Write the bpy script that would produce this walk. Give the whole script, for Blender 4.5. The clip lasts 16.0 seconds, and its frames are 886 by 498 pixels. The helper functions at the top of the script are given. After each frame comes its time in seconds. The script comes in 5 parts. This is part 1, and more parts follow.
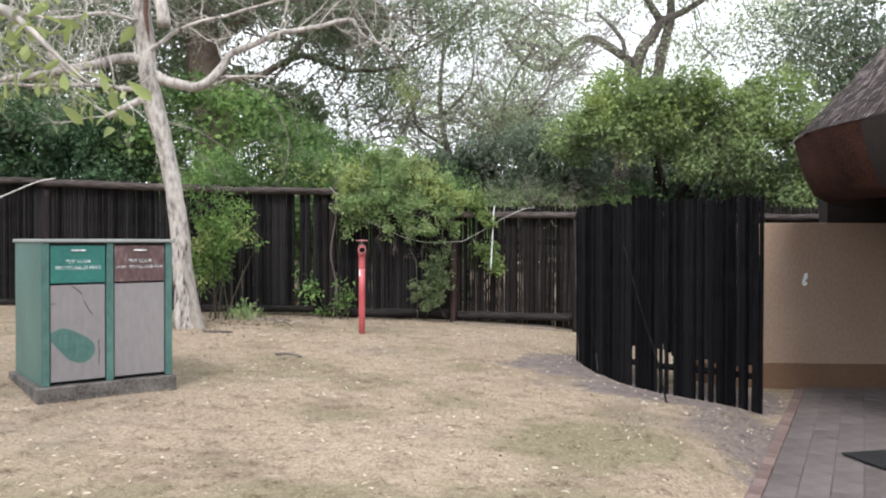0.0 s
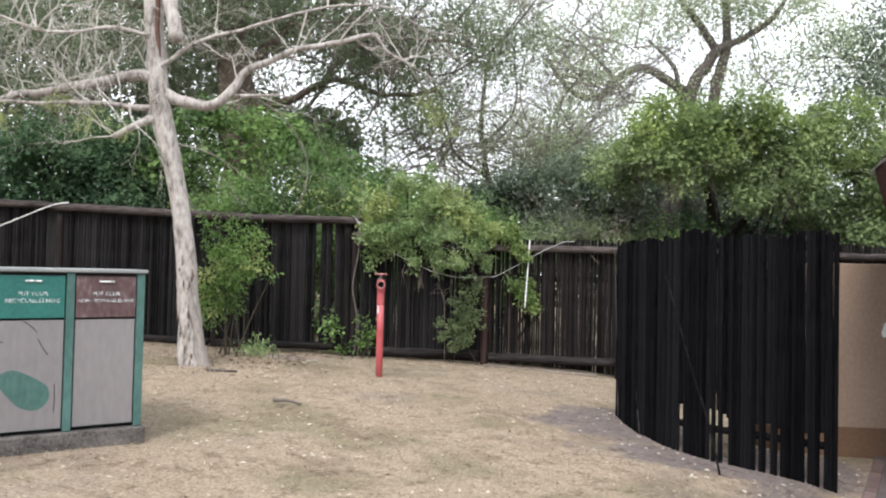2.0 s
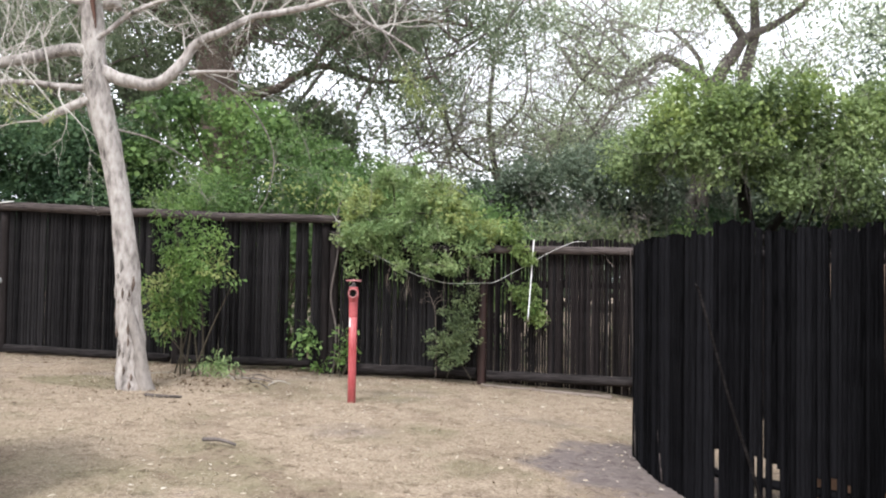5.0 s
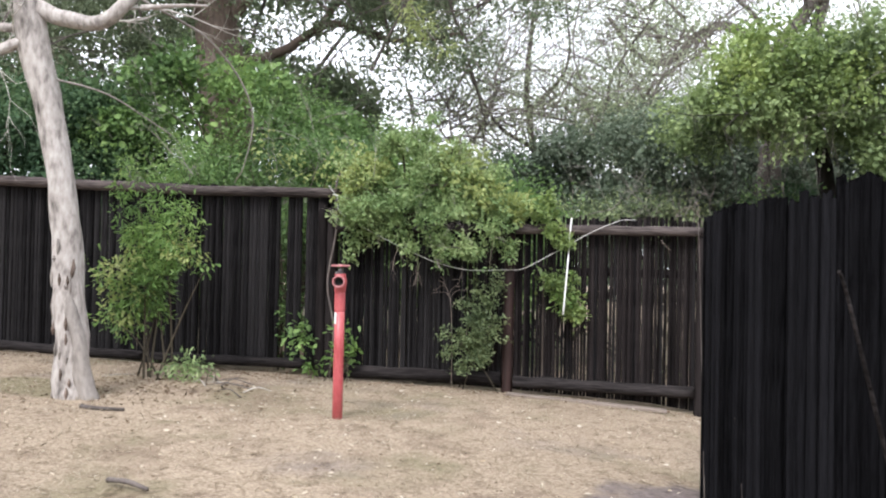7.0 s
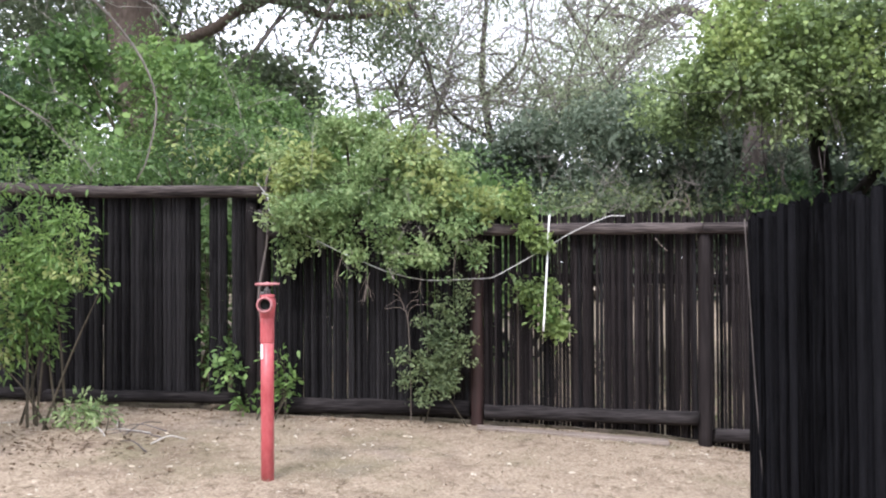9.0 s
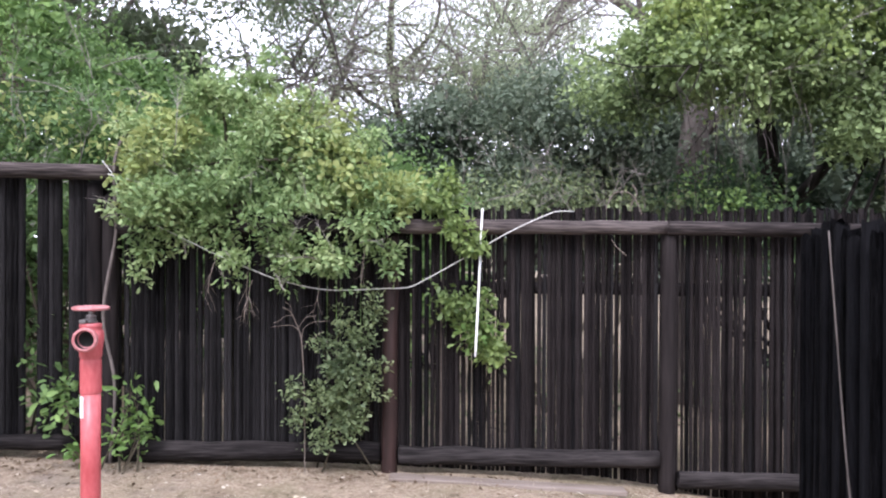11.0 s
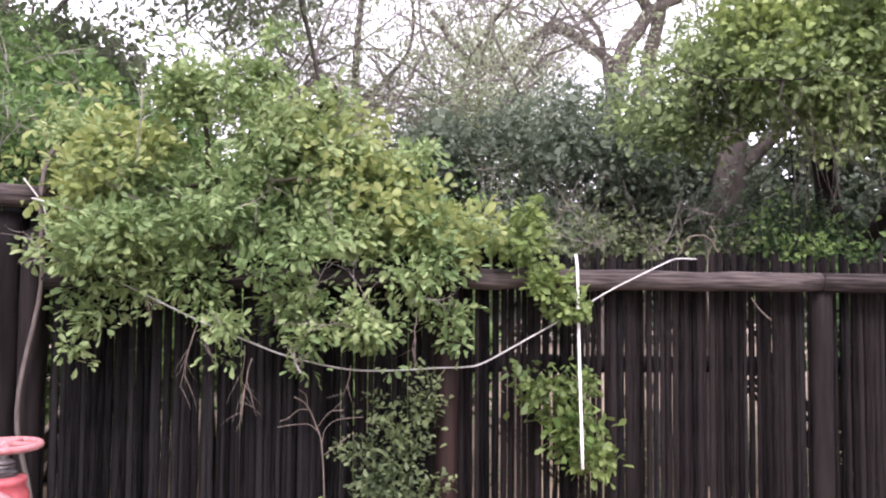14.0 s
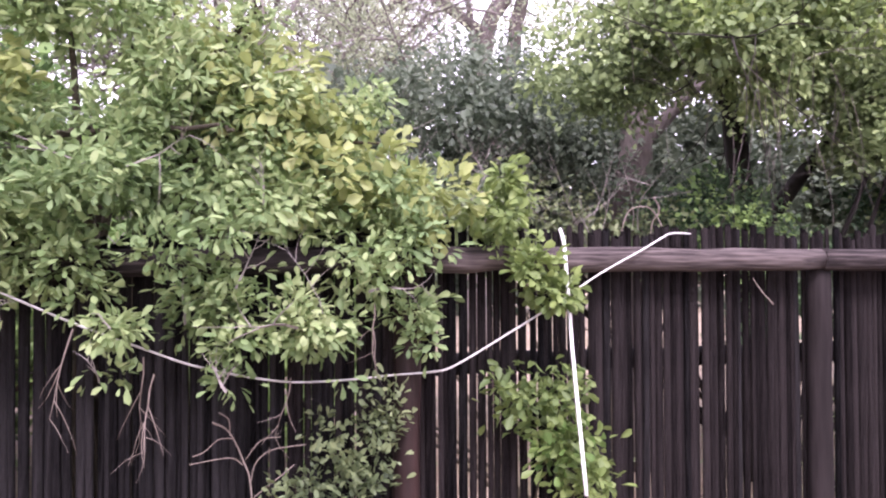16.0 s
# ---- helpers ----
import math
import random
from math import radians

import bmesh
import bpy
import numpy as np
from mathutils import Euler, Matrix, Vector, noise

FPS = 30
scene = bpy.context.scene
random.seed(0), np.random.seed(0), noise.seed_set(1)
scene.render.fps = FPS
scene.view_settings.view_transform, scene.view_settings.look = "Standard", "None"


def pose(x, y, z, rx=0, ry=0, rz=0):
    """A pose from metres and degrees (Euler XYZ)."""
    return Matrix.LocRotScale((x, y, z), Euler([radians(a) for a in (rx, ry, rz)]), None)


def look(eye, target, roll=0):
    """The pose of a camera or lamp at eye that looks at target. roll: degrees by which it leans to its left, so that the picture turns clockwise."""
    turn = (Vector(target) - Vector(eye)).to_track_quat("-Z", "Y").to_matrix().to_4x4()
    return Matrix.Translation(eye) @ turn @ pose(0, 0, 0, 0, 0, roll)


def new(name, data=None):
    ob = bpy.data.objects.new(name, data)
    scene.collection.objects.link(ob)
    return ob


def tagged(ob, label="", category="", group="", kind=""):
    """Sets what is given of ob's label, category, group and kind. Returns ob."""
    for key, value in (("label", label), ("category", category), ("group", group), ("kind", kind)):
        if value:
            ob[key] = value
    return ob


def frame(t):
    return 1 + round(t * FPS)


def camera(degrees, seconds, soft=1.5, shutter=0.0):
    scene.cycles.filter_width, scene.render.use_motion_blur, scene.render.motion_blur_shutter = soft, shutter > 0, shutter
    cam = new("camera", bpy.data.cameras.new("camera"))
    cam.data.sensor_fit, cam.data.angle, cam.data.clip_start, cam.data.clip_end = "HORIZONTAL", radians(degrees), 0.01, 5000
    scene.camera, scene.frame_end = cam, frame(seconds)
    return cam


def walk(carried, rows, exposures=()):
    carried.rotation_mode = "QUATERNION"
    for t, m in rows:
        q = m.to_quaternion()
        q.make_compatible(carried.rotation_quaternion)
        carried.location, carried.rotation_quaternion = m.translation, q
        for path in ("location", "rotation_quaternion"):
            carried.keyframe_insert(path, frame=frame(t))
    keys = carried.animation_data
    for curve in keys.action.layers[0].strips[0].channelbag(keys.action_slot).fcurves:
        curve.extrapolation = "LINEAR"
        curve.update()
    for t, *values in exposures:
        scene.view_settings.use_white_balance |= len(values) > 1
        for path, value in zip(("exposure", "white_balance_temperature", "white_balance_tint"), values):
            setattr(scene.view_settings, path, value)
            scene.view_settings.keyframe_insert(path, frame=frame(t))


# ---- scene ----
cam = camera(57.5, 16.0, 2.1)
PATH = [
    (0, (0.953, -1.104, 1.721), (0.903, 0.896, 1.699), 0.1),
    (0.5, (1.01, -0.857, 1.738), (0.934, 1.142, 1.723), 0.4),
    (1, (1.16, -0.606, 1.729), (1.072, 1.392, 1.712), -0.1),
    (1.5, (1.27, -0.381, 1.767), (1.125, 1.614, 1.76), -1.1),
    (2, (1.215, -0.036, 1.757), (1.042, 1.956, 1.814), 1.2),
    (2.5, (1.186, 0.223, 1.776), (0.95, 2.206, 1.875), -0.4),
    (3, (1.258, 0.521, 1.78), (0.959, 2.495, 1.901), 0.2),
    (3.5, (1.274, 0.8, 1.758), (1.068, 2.788, 1.834), 0.6),
    (3.7, (1.276, 0.932, 1.766), (1.106, 2.924, 1.84), 1.0),
    (5.8, (1.601, 2.345, 1.777), (1.326, 4.326, 1.826), 0.3),
    (6, (1.604, 2.578, 1.763), (1.332, 4.559, 1.799), -0.4),
    (6.5, (1.638, 3.015, 1.769), (1.311, 4.988, 1.795), -0.8),
    (7, (1.589, 3.559, 1.754), (1.25, 5.53, 1.789), 1.2),
    (7.5, (1.52, 3.894, 1.793), (1.298, 5.881, 1.799), 0.9),
    (8, (1.481, 4.358, 1.83), (1.254, 6.345, 1.859), 0.1),
    (8.2, (1.453, 4.49, 1.835), (1.222, 6.477, 1.871), -0.2),
    (10.3, (1.144, 6.156, 1.974), (1.002, 8.151, 1.973), 0.7),
    (10.5, (1.133, 6.35, 1.992), (1.053, 8.348, 1.988), 1.0),
    (11, (1.103, 6.587, 2.011), (1.13, 8.587, 2.002), 0.2),
    (11.5, (1.095, 6.95, 2.037), (1.115, 8.95, 2.05), -0.6),
    (12, (0.964, 7.266, 2.031), (0.977, 9.266, 2.058), -0.1),
    (12.5, (0.795, 7.551, 2.053), (0.849, 9.549, 2.123), -0.4),
    (13, (0.663, 7.841, 2.033), (0.759, 9.838, 2.108), -1.2),
    (13.5, (0.519, 8.077, 2.058), (0.642, 10.071, 2.153), -0.2),
    (14, (0.314, 8.384, 2.072), (0.53, 10.369, 2.182), 0.4),
    (14.5, (0.189, 8.603, 2.07), (0.502, 10.577, 2.139), -0.1),
    (15, (0.129, 8.914, 2.088), (0.505, 10.877, 2.149), 0.1),
    (15.5, (0.077, 9.129, 2.089), (0.522, 11.078, 2.125), 1.1),
    (16, (-0.034, 9.368, 2.121), (0.554, 11.279, 2.165), -0.3),
]
walk(cam, [(t, look(*p)) for t, *p in PATH],
     [(0.0, 0.53, 6250, 11), (3.5, 0.53, 6250, 12), (6.0, 0.72, 6200, 13), (8.0, 0.75, 6100, 14), (10.5, 0.98, 5850, 21), (11.5, 0.97, 5850, 23), (12.0, 1.27, 5850, 28), (12.5, 1.04, 6000, 25), (13.0, 1.06, 6150, 28), (14.0, 1.02, 6250, 31), (14.5, 1.36, 6150, 37), (15.0, 1.45, 6200, 41), (16.0, 1.42, 6100, 44)])

# ---- sky and sun: bright overcast ----
world = bpy.data.worlds.new("world")
scene.world = world
world.use_nodes = True
wn, wl = world.node_tree.nodes, world.node_tree.links
sky = wn.new("ShaderNodeTexSky")
sky.sky_type = "NISHITA"
sky.sun_disc = False
sky.sun_elevation, sky.sun_rotation = radians(52), radians(200)
sky.dust_density = 4.0
sat = wn.new("ShaderNodeHueSaturation")
sat.inputs["Saturation"].default_value = 0.25
clouds = wn.new("ShaderNodeTexNoise")
clouds.inputs["Scale"].default_value = 3.0
clouds.inputs["Detail"].default_value = 6.0
cover = wn.new("ShaderNodeMapRange")
cover.inputs["From Min"].default_value, cover.inputs["From Max"].default_value = 0.3, 0.6
cover.inputs["To Min"].default_value, cover.inputs["To Max"].default_value = 0.7, 1.0
mixer = wn.new("ShaderNodeMix")
mixer.data_type = "RGBA"
mixer.inputs["B"].default_value = (12.0, 12.3, 12.8, 1)
wl.new(sky.outputs[0], sat.inputs["Color"])
wl.new(sat.outputs[0], mixer.inputs["A"])
wl.new(clouds.outputs["Fac"], cover.inputs["Value"])
wl.new(cover.outputs[0], mixer.inputs["Factor"])
wl.new(mixer.outputs["Result"], wn["Background"].inputs[0])
wn["Background"].inputs[1].default_value = 0.122

sun = new("sun", bpy.data.lights.new("sun", "SUN"))
sun.data.energy, sun.data.angle, sun.data.color = 2.2, radians(18), (1.0, 0.96, 0.9)
sun.matrix_world = look((-3, -12, 20), (0, 4, 0))


# ---- materials ----
def mat(name, dark, light, scale=8.0, rough=0.8, metal=0.0, bump=0.3, stretch=(1, 1, 1), fine=40.0, spread=0.25, specular=0.3, dist=0.01, mid=None, lo=0.35, hi=0.75):
    """Two scales of noise between a dark and a light tone, varied from object to object, with a fine relief."""
    m = bpy.data.materials.new(name)
    m.use_nodes = True
    n, l = m.node_tree.nodes, m.node_tree.links
    b = n["Principled BSDF"]
    co = n.new("ShaderNodeTexCoord")
    mp = n.new("ShaderNodeMapping")
    mp.inputs["Scale"].default_value = stretch
    l.new(co.outputs["Object"], mp.inputs["Vector"])
    big, small = n.new("ShaderNodeTexNoise"), n.new("ShaderNodeTexNoise")
    for t, sc, de in ((big, scale, 4.0), (small, fine, 6.0)):
        t.inputs["Scale"].default_value, t.inputs["Detail"].default_value = sc, de
        l.new(mp.outputs[0], t.inputs["Vector"])
    add = n.new("ShaderNodeMath")
    add.operation = "MULTIPLY_ADD"
    add.inputs[1].default_value = 0.55
    l.new(small.outputs["Fac"], add.inputs[0])
    half = n.new("ShaderNodeMath")
    half.operation = "MULTIPLY"
    half.inputs[1].default_value = 0.5
    l.new(big.outputs["Fac"], half.inputs[0])
    l.new(half.outputs[0], add.inputs[2])
    info = n.new("ShaderNodeObjectInfo")
    tone = n.new("ShaderNodeMath")
    tone.operation = "MULTIPLY_ADD"
    tone.inputs[1].default_value = spread
    l.new(info.outputs["Random"], tone.inputs[0])
    l.new(add.outputs[0], tone.inputs[2])
    ramp = n.new("ShaderNodeValToRGB")
    ramp.color_ramp.elements[0].position, ramp.color_ramp.elements[1].position = lo, hi + spread * 0.6
    ramp.color_ramp.elements[0].color, ramp.color_ramp.elements[1].color = (*dark, 1), (*light, 1)
    if mid:
        ramp.color_ramp.elements.new(0.55).color = (*mid, 1)
    l.new(tone.outputs[0], ramp.inputs[0])
    l.new(ramp.outputs[0], b.inputs["Base Color"])
    b.inputs["Roughness"].default_value, b.inputs["Metallic"].default_value = rough, metal
    b.inputs["Specular IOR Level"].default_value = specular
    bp = n.new("ShaderNodeBump")
    bp.inputs["Strength"].default_value, bp.inputs["Distance"].default_value = bump, dist
    l.new(add.outputs[0], bp.inputs["Height"])
    l.new(bp.outputs[0], b.inputs["Normal"])
    return m


def leaf_mat(name, tones, back=0.35, rough=0.5, patch=0.7, shine=0.35):
    """Leaves: tone by leaf and by patch of the crown, some light passing through."""
    m = bpy.data.materials.new(name)
    m.use_nodes = True
    n, l = m.node_tree.nodes, m.node_tree.links
    b = n["Principled BSDF"]
    geo, co = n.new("ShaderNodeNewGeometry"), n.new("ShaderNodeTexCoord")
    no = n.new("ShaderNodeTexNoise")
    no.inputs["Scale"].default_value = patch
    no.inputs["Detail"].default_value = 3.0
    l.new(co.outputs["Object"], no.inputs["Vector"])
    a = n.new("ShaderNodeMath")
    a.operation = "MULTIPLY_ADD"
    a.inputs[1].default_value = 0.45
    l.new(geo.outputs["Random Per Island"], a.inputs[0])
    c = n.new("ShaderNodeMath")
    c.operation = "MULTIPLY_ADD"
    c.inputs[1].default_value, c.inputs[2].default_value = 1.6, -0.5
    l.new(no.outputs["Fac"], c.inputs[0])
    l.new(c.outputs[0], a.inputs[2])
    ramp = n.new("ShaderNodeValToRGB")
    els = ramp.color_ramp.elements
    els[0].color, els[1].color = (*tones[0], 1), (*tones[-1], 1)
    els[0].position, els[1].position = 0.1, 0.95
    for i, t in enumerate(tones[1:-1]):
        els.new(0.1 + 0.85 * (i + 1) / (len(tones) - 1)).color = (*t, 1)
    l.new(a.outputs[0], ramp.inputs[0])
    l.new(ramp.outputs[0], b.inputs["Base Color"])
    b.inputs["Roughness"].default_value = rough
    b.inputs["Specular IOR Level"].default_value = shine
    tr = n.new("ShaderNodeBsdfTranslucent")
    l.new(ramp.outputs[0], tr.inputs["Color"])
    mx = n.new("ShaderNodeMixShader")
    mx.inputs[0].default_value = back
    l.new(b.outputs[0], mx.inputs[1])
    l.new(tr.outputs[0], mx.inputs[2])
    l.new(mx.outputs[0], n["Material Output"].inputs["Surface"])
    return m


def ground_mat():
    """Dry lawn with bare, pinkish sand where feet wear it, some green left."""
    m = bpy.data.materials.new("dry_lawn")
    m.use_nodes = True
    n, l = m.node_tree.nodes, m.node_tree.links
    b = n["Principled BSDF"]
    b.inputs["Roughness"].default_value, b.inputs["Specular IOR Level"].default_value = 0.95, 0.1
    co = n.new("ShaderNodeTexCoord")

    def noise_at(scale, detail=5.0, rough=0.6):
        t = n.new("ShaderNodeTexNoise")
        t.inputs["Scale"].default_value, t.inputs["Detail"].default_value, t.inputs["Roughness"].default_value = scale, detail, rough
        l.new(co.outputs["Object"], t.inputs["Vector"])
        return t.outputs["Fac"]

    def ramp_of(fac, stops):
        r = n.new("ShaderNodeValToRGB")
        els = r.color_ramp.elements
        els[0].position, els[0].color = stops[0][0], (*stops[0][1], 1)
        els[1].position, els[1].color = stops[-1][0], (*stops[-1][1], 1)
        for p, c in stops[1:-1]:
            els.new(p).color = (*c, 1)
        l.new(fac, r.inputs[0])
        return r.outputs[0]

    def blend(fac, a, c):
        x = n.new("ShaderNodeMix")
        x.data_type = "RGBA"
        l.new(fac, x.inputs["Factor"])
        l.new(a, x.inputs["A"])
        l.new(c, x.inputs["B"])
        return x.outputs["Result"]

    straw = ramp_of(noise_at(38.0, 8.0, 0.75), ((0.3, (0.12, 0.09, 0.065)), (0.5, (0.300, 0.240, 0.176)), (0.7, (0.475, 0.400, 0.312))))
    green = ramp_of(noise_at(33.0, 8.0, 0.75), ((0.28, (0.09, 0.077, 0.048)), (0.5, (0.19, 0.165, 0.105)), (0.72, (0.29, 0.258, 0.178))))
    dust = ramp_of(noise_at(18.0, 8.0, 0.7), ((0.25, (0.110, 0.091, 0.085)), (0.55, (0.180, 0.151, 0.141)), (0.75, (0.258, 0.222, 0.208))))
    brown = ramp_of(noise_at(28.0, 8.0, 0.75), ((0.28, (0.085, 0.058, 0.042)), (0.5, (0.175, 0.13, 0.096)), (0.72, (0.27, 0.215, 0.167))))
    where_green = ramp_of(noise_at(0.9, 4.0), ((0.50, (0, 0, 0)), (0.64, (0.85, 0.85, 0.85))))
    where_dust = ramp_of(noise_at(0.55, 5.0, 0.65), ((0.57, (0, 0, 0)), (0.72, (0.7, 0.7, 0.7))))
    # worn sand round the pole screen
    sep = n.new("ShaderNodeSeparateXYZ")
    l.new(co.outputs["Object"], sep.inputs[0])

    def spot(cx, cy, rx, ry):
        parts = []
        for axis, c, r in (("X", cx, rx), ("Y", cy, ry)):
            q = n.new("ShaderNodeMath")
            q.operation = "MULTIPLY_ADD"
            q.inputs[1].default_value, q.inputs[2].default_value = 1 / r, -c / r
            l.new(sep.outputs[axis], q.inputs[0])
            w = n.new("ShaderNodeMath")
            w.operation = "MULTIPLY"
            l.new(q.outputs[0], w.inputs[0])
            l.new(q.outputs[0], w.inputs[1])
            parts.append(w.outputs[0])
        t = n.new("ShaderNodeMath")
        t.operation = "ADD"
        l.new(parts[0], t.inputs[0])
        l.new(parts[1], t.inputs[1])
        u = n.new("ShaderNodeMath")
        u.operation = "MULTIPLY_ADD"
        u.inputs[1].default_value = 1.0
        l.new(noise_at(2.5, 5.0), u.inputs[0])
        l.new(t.outputs[0], u.inputs[2])
        return ramp_of(u.outputs[0], ((0.75, (1, 1, 1)), (1.0, (0, 0, 0))))

    base = blend(where_green, straw, green)
    base = blend(where_dust, base, dust)
    base = blend(ramp_of(noise_at(1.7, 6.0, 0.7), ((0.52, (0, 0, 0)), (0.66, (0.8, 0.8, 0.8)))), base, brown)
    for s in ((0.6, 2.4, 3.6, 2.0), (2.0, 5.0, 1.3, 1.1), (-3.6, 10.6, 1.2, 0.7)):
        base = blend(spot(*s), base, green)
    for s in ((2.35, 8.45, 1.35, 1.45), (3.1, 7.2, 1.9, 0.75), (3.5, 5.6, 1.0, 2.2), (3.95, 7.9, 1.0, 0.9)):
        base = blend(spot(*s), base, dust)
    mottle = n.new("ShaderNodeMix")
    mottle.data_type, mottle.blend_type = "RGBA", "MULTIPLY"
    mottle.inputs["Factor"].default_value = 1.0
    l.new(base, mottle.inputs["A"])
    l.new(ramp_of(noise_at(7.0, 10.0, 0.8), ((0.37, (0.46, 0.43, 0.40)), (0.48, (0.94, 0.93, 0.92)), (0.66, (1.0, 1.0, 1.0)))), mottle.inputs["B"])
    base = mottle.outputs["Result"]
    l.new(base, b.inputs["Base Color"])
    bp = n.new("ShaderNodeBump")
    bp.inputs["Strength"].default_value, bp.inputs["Distance"].default_value = 0.5, 0.015
    l.new(noise_at(45.0, 8.0, 0.75), bp.inputs["Height"])
    l.new(bp.outputs[0], b.inputs["Normal"])
    return m


M_ground = ground_mat()
M_straw = leaf_mat("dry_grass_blade", [(0.260, 0.215, 0.155), (0.340, 0.285, 0.215), (0.430, 0.375, 0.295)], 0.3, 0.8, 1.0, 0.05)
M_litter = leaf_mat("fallen_leaf", [(0.357, 0.281, 0.187), (0.527, 0.459, 0.357), (0.637, 0.595, 0.510)], 0.1, 0.7, 1.0, 0.2)
M_debris = leaf_mat("brown_dead_leaf", [(0.05, 0.035, 0.022), (0.13, 0.09, 0.06), (0.26, 0.20, 0.14)], 0.1, 0.8, 1.0, 0.1)
M_pole = mat("black_stained_pole", (0.0005, 0.0005, 0.0006), (0.033, 0.0308, 0.0315), 9, 0.8, 0, 1.0, (0.25, 0.25, 1.2), 75, 0.32, 0.05, 0.008, lo=0.46, hi=0.70)
M_pole_brown = mat("brown_black_stained_pole", (0.0008, 0.0007, 0.0007), (0.034, 0.0285, 0.0280), 9, 0.8, 0, 1.0, (0.25, 0.25, 1.2), 75, 0.32, 0.05, 0.008, lo=0.46, hi=0.70)
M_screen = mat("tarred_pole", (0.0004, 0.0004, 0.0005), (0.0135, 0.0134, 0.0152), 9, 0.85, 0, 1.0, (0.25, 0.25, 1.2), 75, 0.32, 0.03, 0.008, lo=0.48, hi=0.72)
M_post_dark = mat("black_brown_stained_post", (0.003, 0.0025, 0.0025), (0.030, 0.0245, 0.0238), 5, 0.75, 0, 0.6, (1, 1, 0.08), 45, 0.2, 0.1)
M_log_dark = mat("dark_bottom_log", (0.002, 0.0017, 0.0017), (0.060, 0.0525, 0.051), 7, 0.85, 0, 1.0, (0.07, 1, 1), 70, 0.15, 0.06, 0.018, mid=(0.014, 0.0122, 0.012))
M_post = mat("red_brown_stained_post", (0.006, 0.0036, 0.0032), (0.045, 0.0230, 0.0197), 5, 0.65, 0, 0.5, (1, 1, 0.08), 40, 0.2, 0.3)
M_log = mat("weathered_dark_log", (0.002, 0.0017, 0.0017), (0.155, 0.128, 0.118), 7, 0.85, 0, 1.0, (0.07, 1, 1), 70, 0.15, 0.08, 0.018, mid=(0.030, 0.0248, 0.0238))
M_red = mat("faded_red_paint", (0.33, 0.05, 0.055), (0.48, 0.115, 0.12), 6, 0.42, 0, 0.08, (1, 1, 0.4), 60, 0.0, 0.5)
M_pink = mat("sun_bleached_red_paint", (0.306, 0.0816, 0.0816), (0.4896, 0.2584, 0.2584), 14, 0.5, 0, 0.15, (1, 1, 1), 70, 0.0, 0.45)
M_iron = mat("grey_worn_metal", (0.068, 0.0612, 0.0612), (0.204, 0.1904, 0.1836), 20, 0.5, 0.6, 0.3)
M_hole = mat("black_bore", (0.004, 0.004, 0.004), (0.015, 0.014, 0.012), 20, 0.8)
M_green = mat("green_painted_steel", (0.034, 0.0884, 0.0780), (0.0816, 0.17, 0.150), 3, 0.45, 0, 0.08, (1, 1, 0.5), 30, 0.0, 0.45)
M_teal = mat("teal_painted_flap", (0.01224, 0.0952, 0.0816), (0.0238, 0.1632, 0.136), 4, 0.4, 0, 0.05, (1, 1, 1), 40, 0.0, 0.45)
M_flap = mat("peeling_brown_flap", (0.0612, 0.034, 0.034), (0.2448, 0.1972, 0.1972), 9, 0.6, 0, 0.2, (1, 1, 0.5), 26, 0.0, 0.35, mid=(0.102, 0.0612, 0.0612))
M_zinc = mat("dull_galvanised_sheet", (0.205, 0.19, 0.193), (0.262, 0.245, 0.246), 1.6, 0.5, 0.25, 0.05, (1, 1, 0.35), 24, 0.0, 0.4)
M_lid = mat("grey_lid_edge", (0.204, 0.2176, 0.2108), (0.34, 0.3536, 0.3468), 6, 0.5, 0.2, 0.1)
M_conc = mat("stained_concrete", (0.032, 0.028, 0.026), (0.190, 0.173, 0.162), 7, 0.9, 0, 0.5, (1, 1, 1), 60, 0.0, 0.2)
M_paint = mat("white_lettering", (0.6, 0.62, 0.62), (0.8, 0.82, 0.82), 30, 0.6)
M_paint_worn = mat("worn_white_lettering", (0.10, 0.17, 0.165), (0.78, 0.80, 0.80), 16, 0.6, 0, 0.1, (1, 1, 1), 60, 0.0, 0.3, lo=0.42, hi=0.6)
M_bark = mat("pale_flaking_bark", (0.055, 0.048, 0.043), (0.56, 0.53, 0.495), 7, 0.85, 0, 1.0, (1, 1, 0.4), 22, 0.1, 0.2, 0.03, mid=(0.34, 0.308, 0.283))
M_bark_brown = mat("warm_brown_bark", (0.05, 0.037, 0.03), (0.23, 0.175, 0.145), 3, 0.9, 0, 0.9, (1, 1, 0.4), 20, 0.15, 0.2, 0.03)
M_bark_pale = mat("pale_grey_bark", (0.11, 0.098, 0.088), (0.36, 0.325, 0.295), 4, 0.9, 0, 0.7, (1, 1, 0.5), 24, 0.15, 0.2, 0.02)
M_scar = mat("red_heartwood_scar", (0.06, 0.03, 0.022), (0.14, 0.075, 0.055), 8, 0.8, 0, 0.6, (1, 1, 0.2))
M_bark_grey = mat("grey_bark", (0.0476, 0.0408, 0.0374), (0.1768, 0.1496, 0.136), 3, 0.9, 0, 0.9, (1, 1, 0.4), 20, 0.15, 0.2, 0.03)
M_bark_dark = mat("dark_bark", (0.010, 0.0085, 0.0072), (0.042, 0.035, 0.031), 3, 0.9, 0, 0.8, (1, 1, 0.4), 20, 0.15, 0.2, 0.03)
M_twig = mat("dry_grey_twig", (0.22, 0.20, 0.175), (0.54, 0.51, 0.46), 12, 0.85, 0, 0.3)
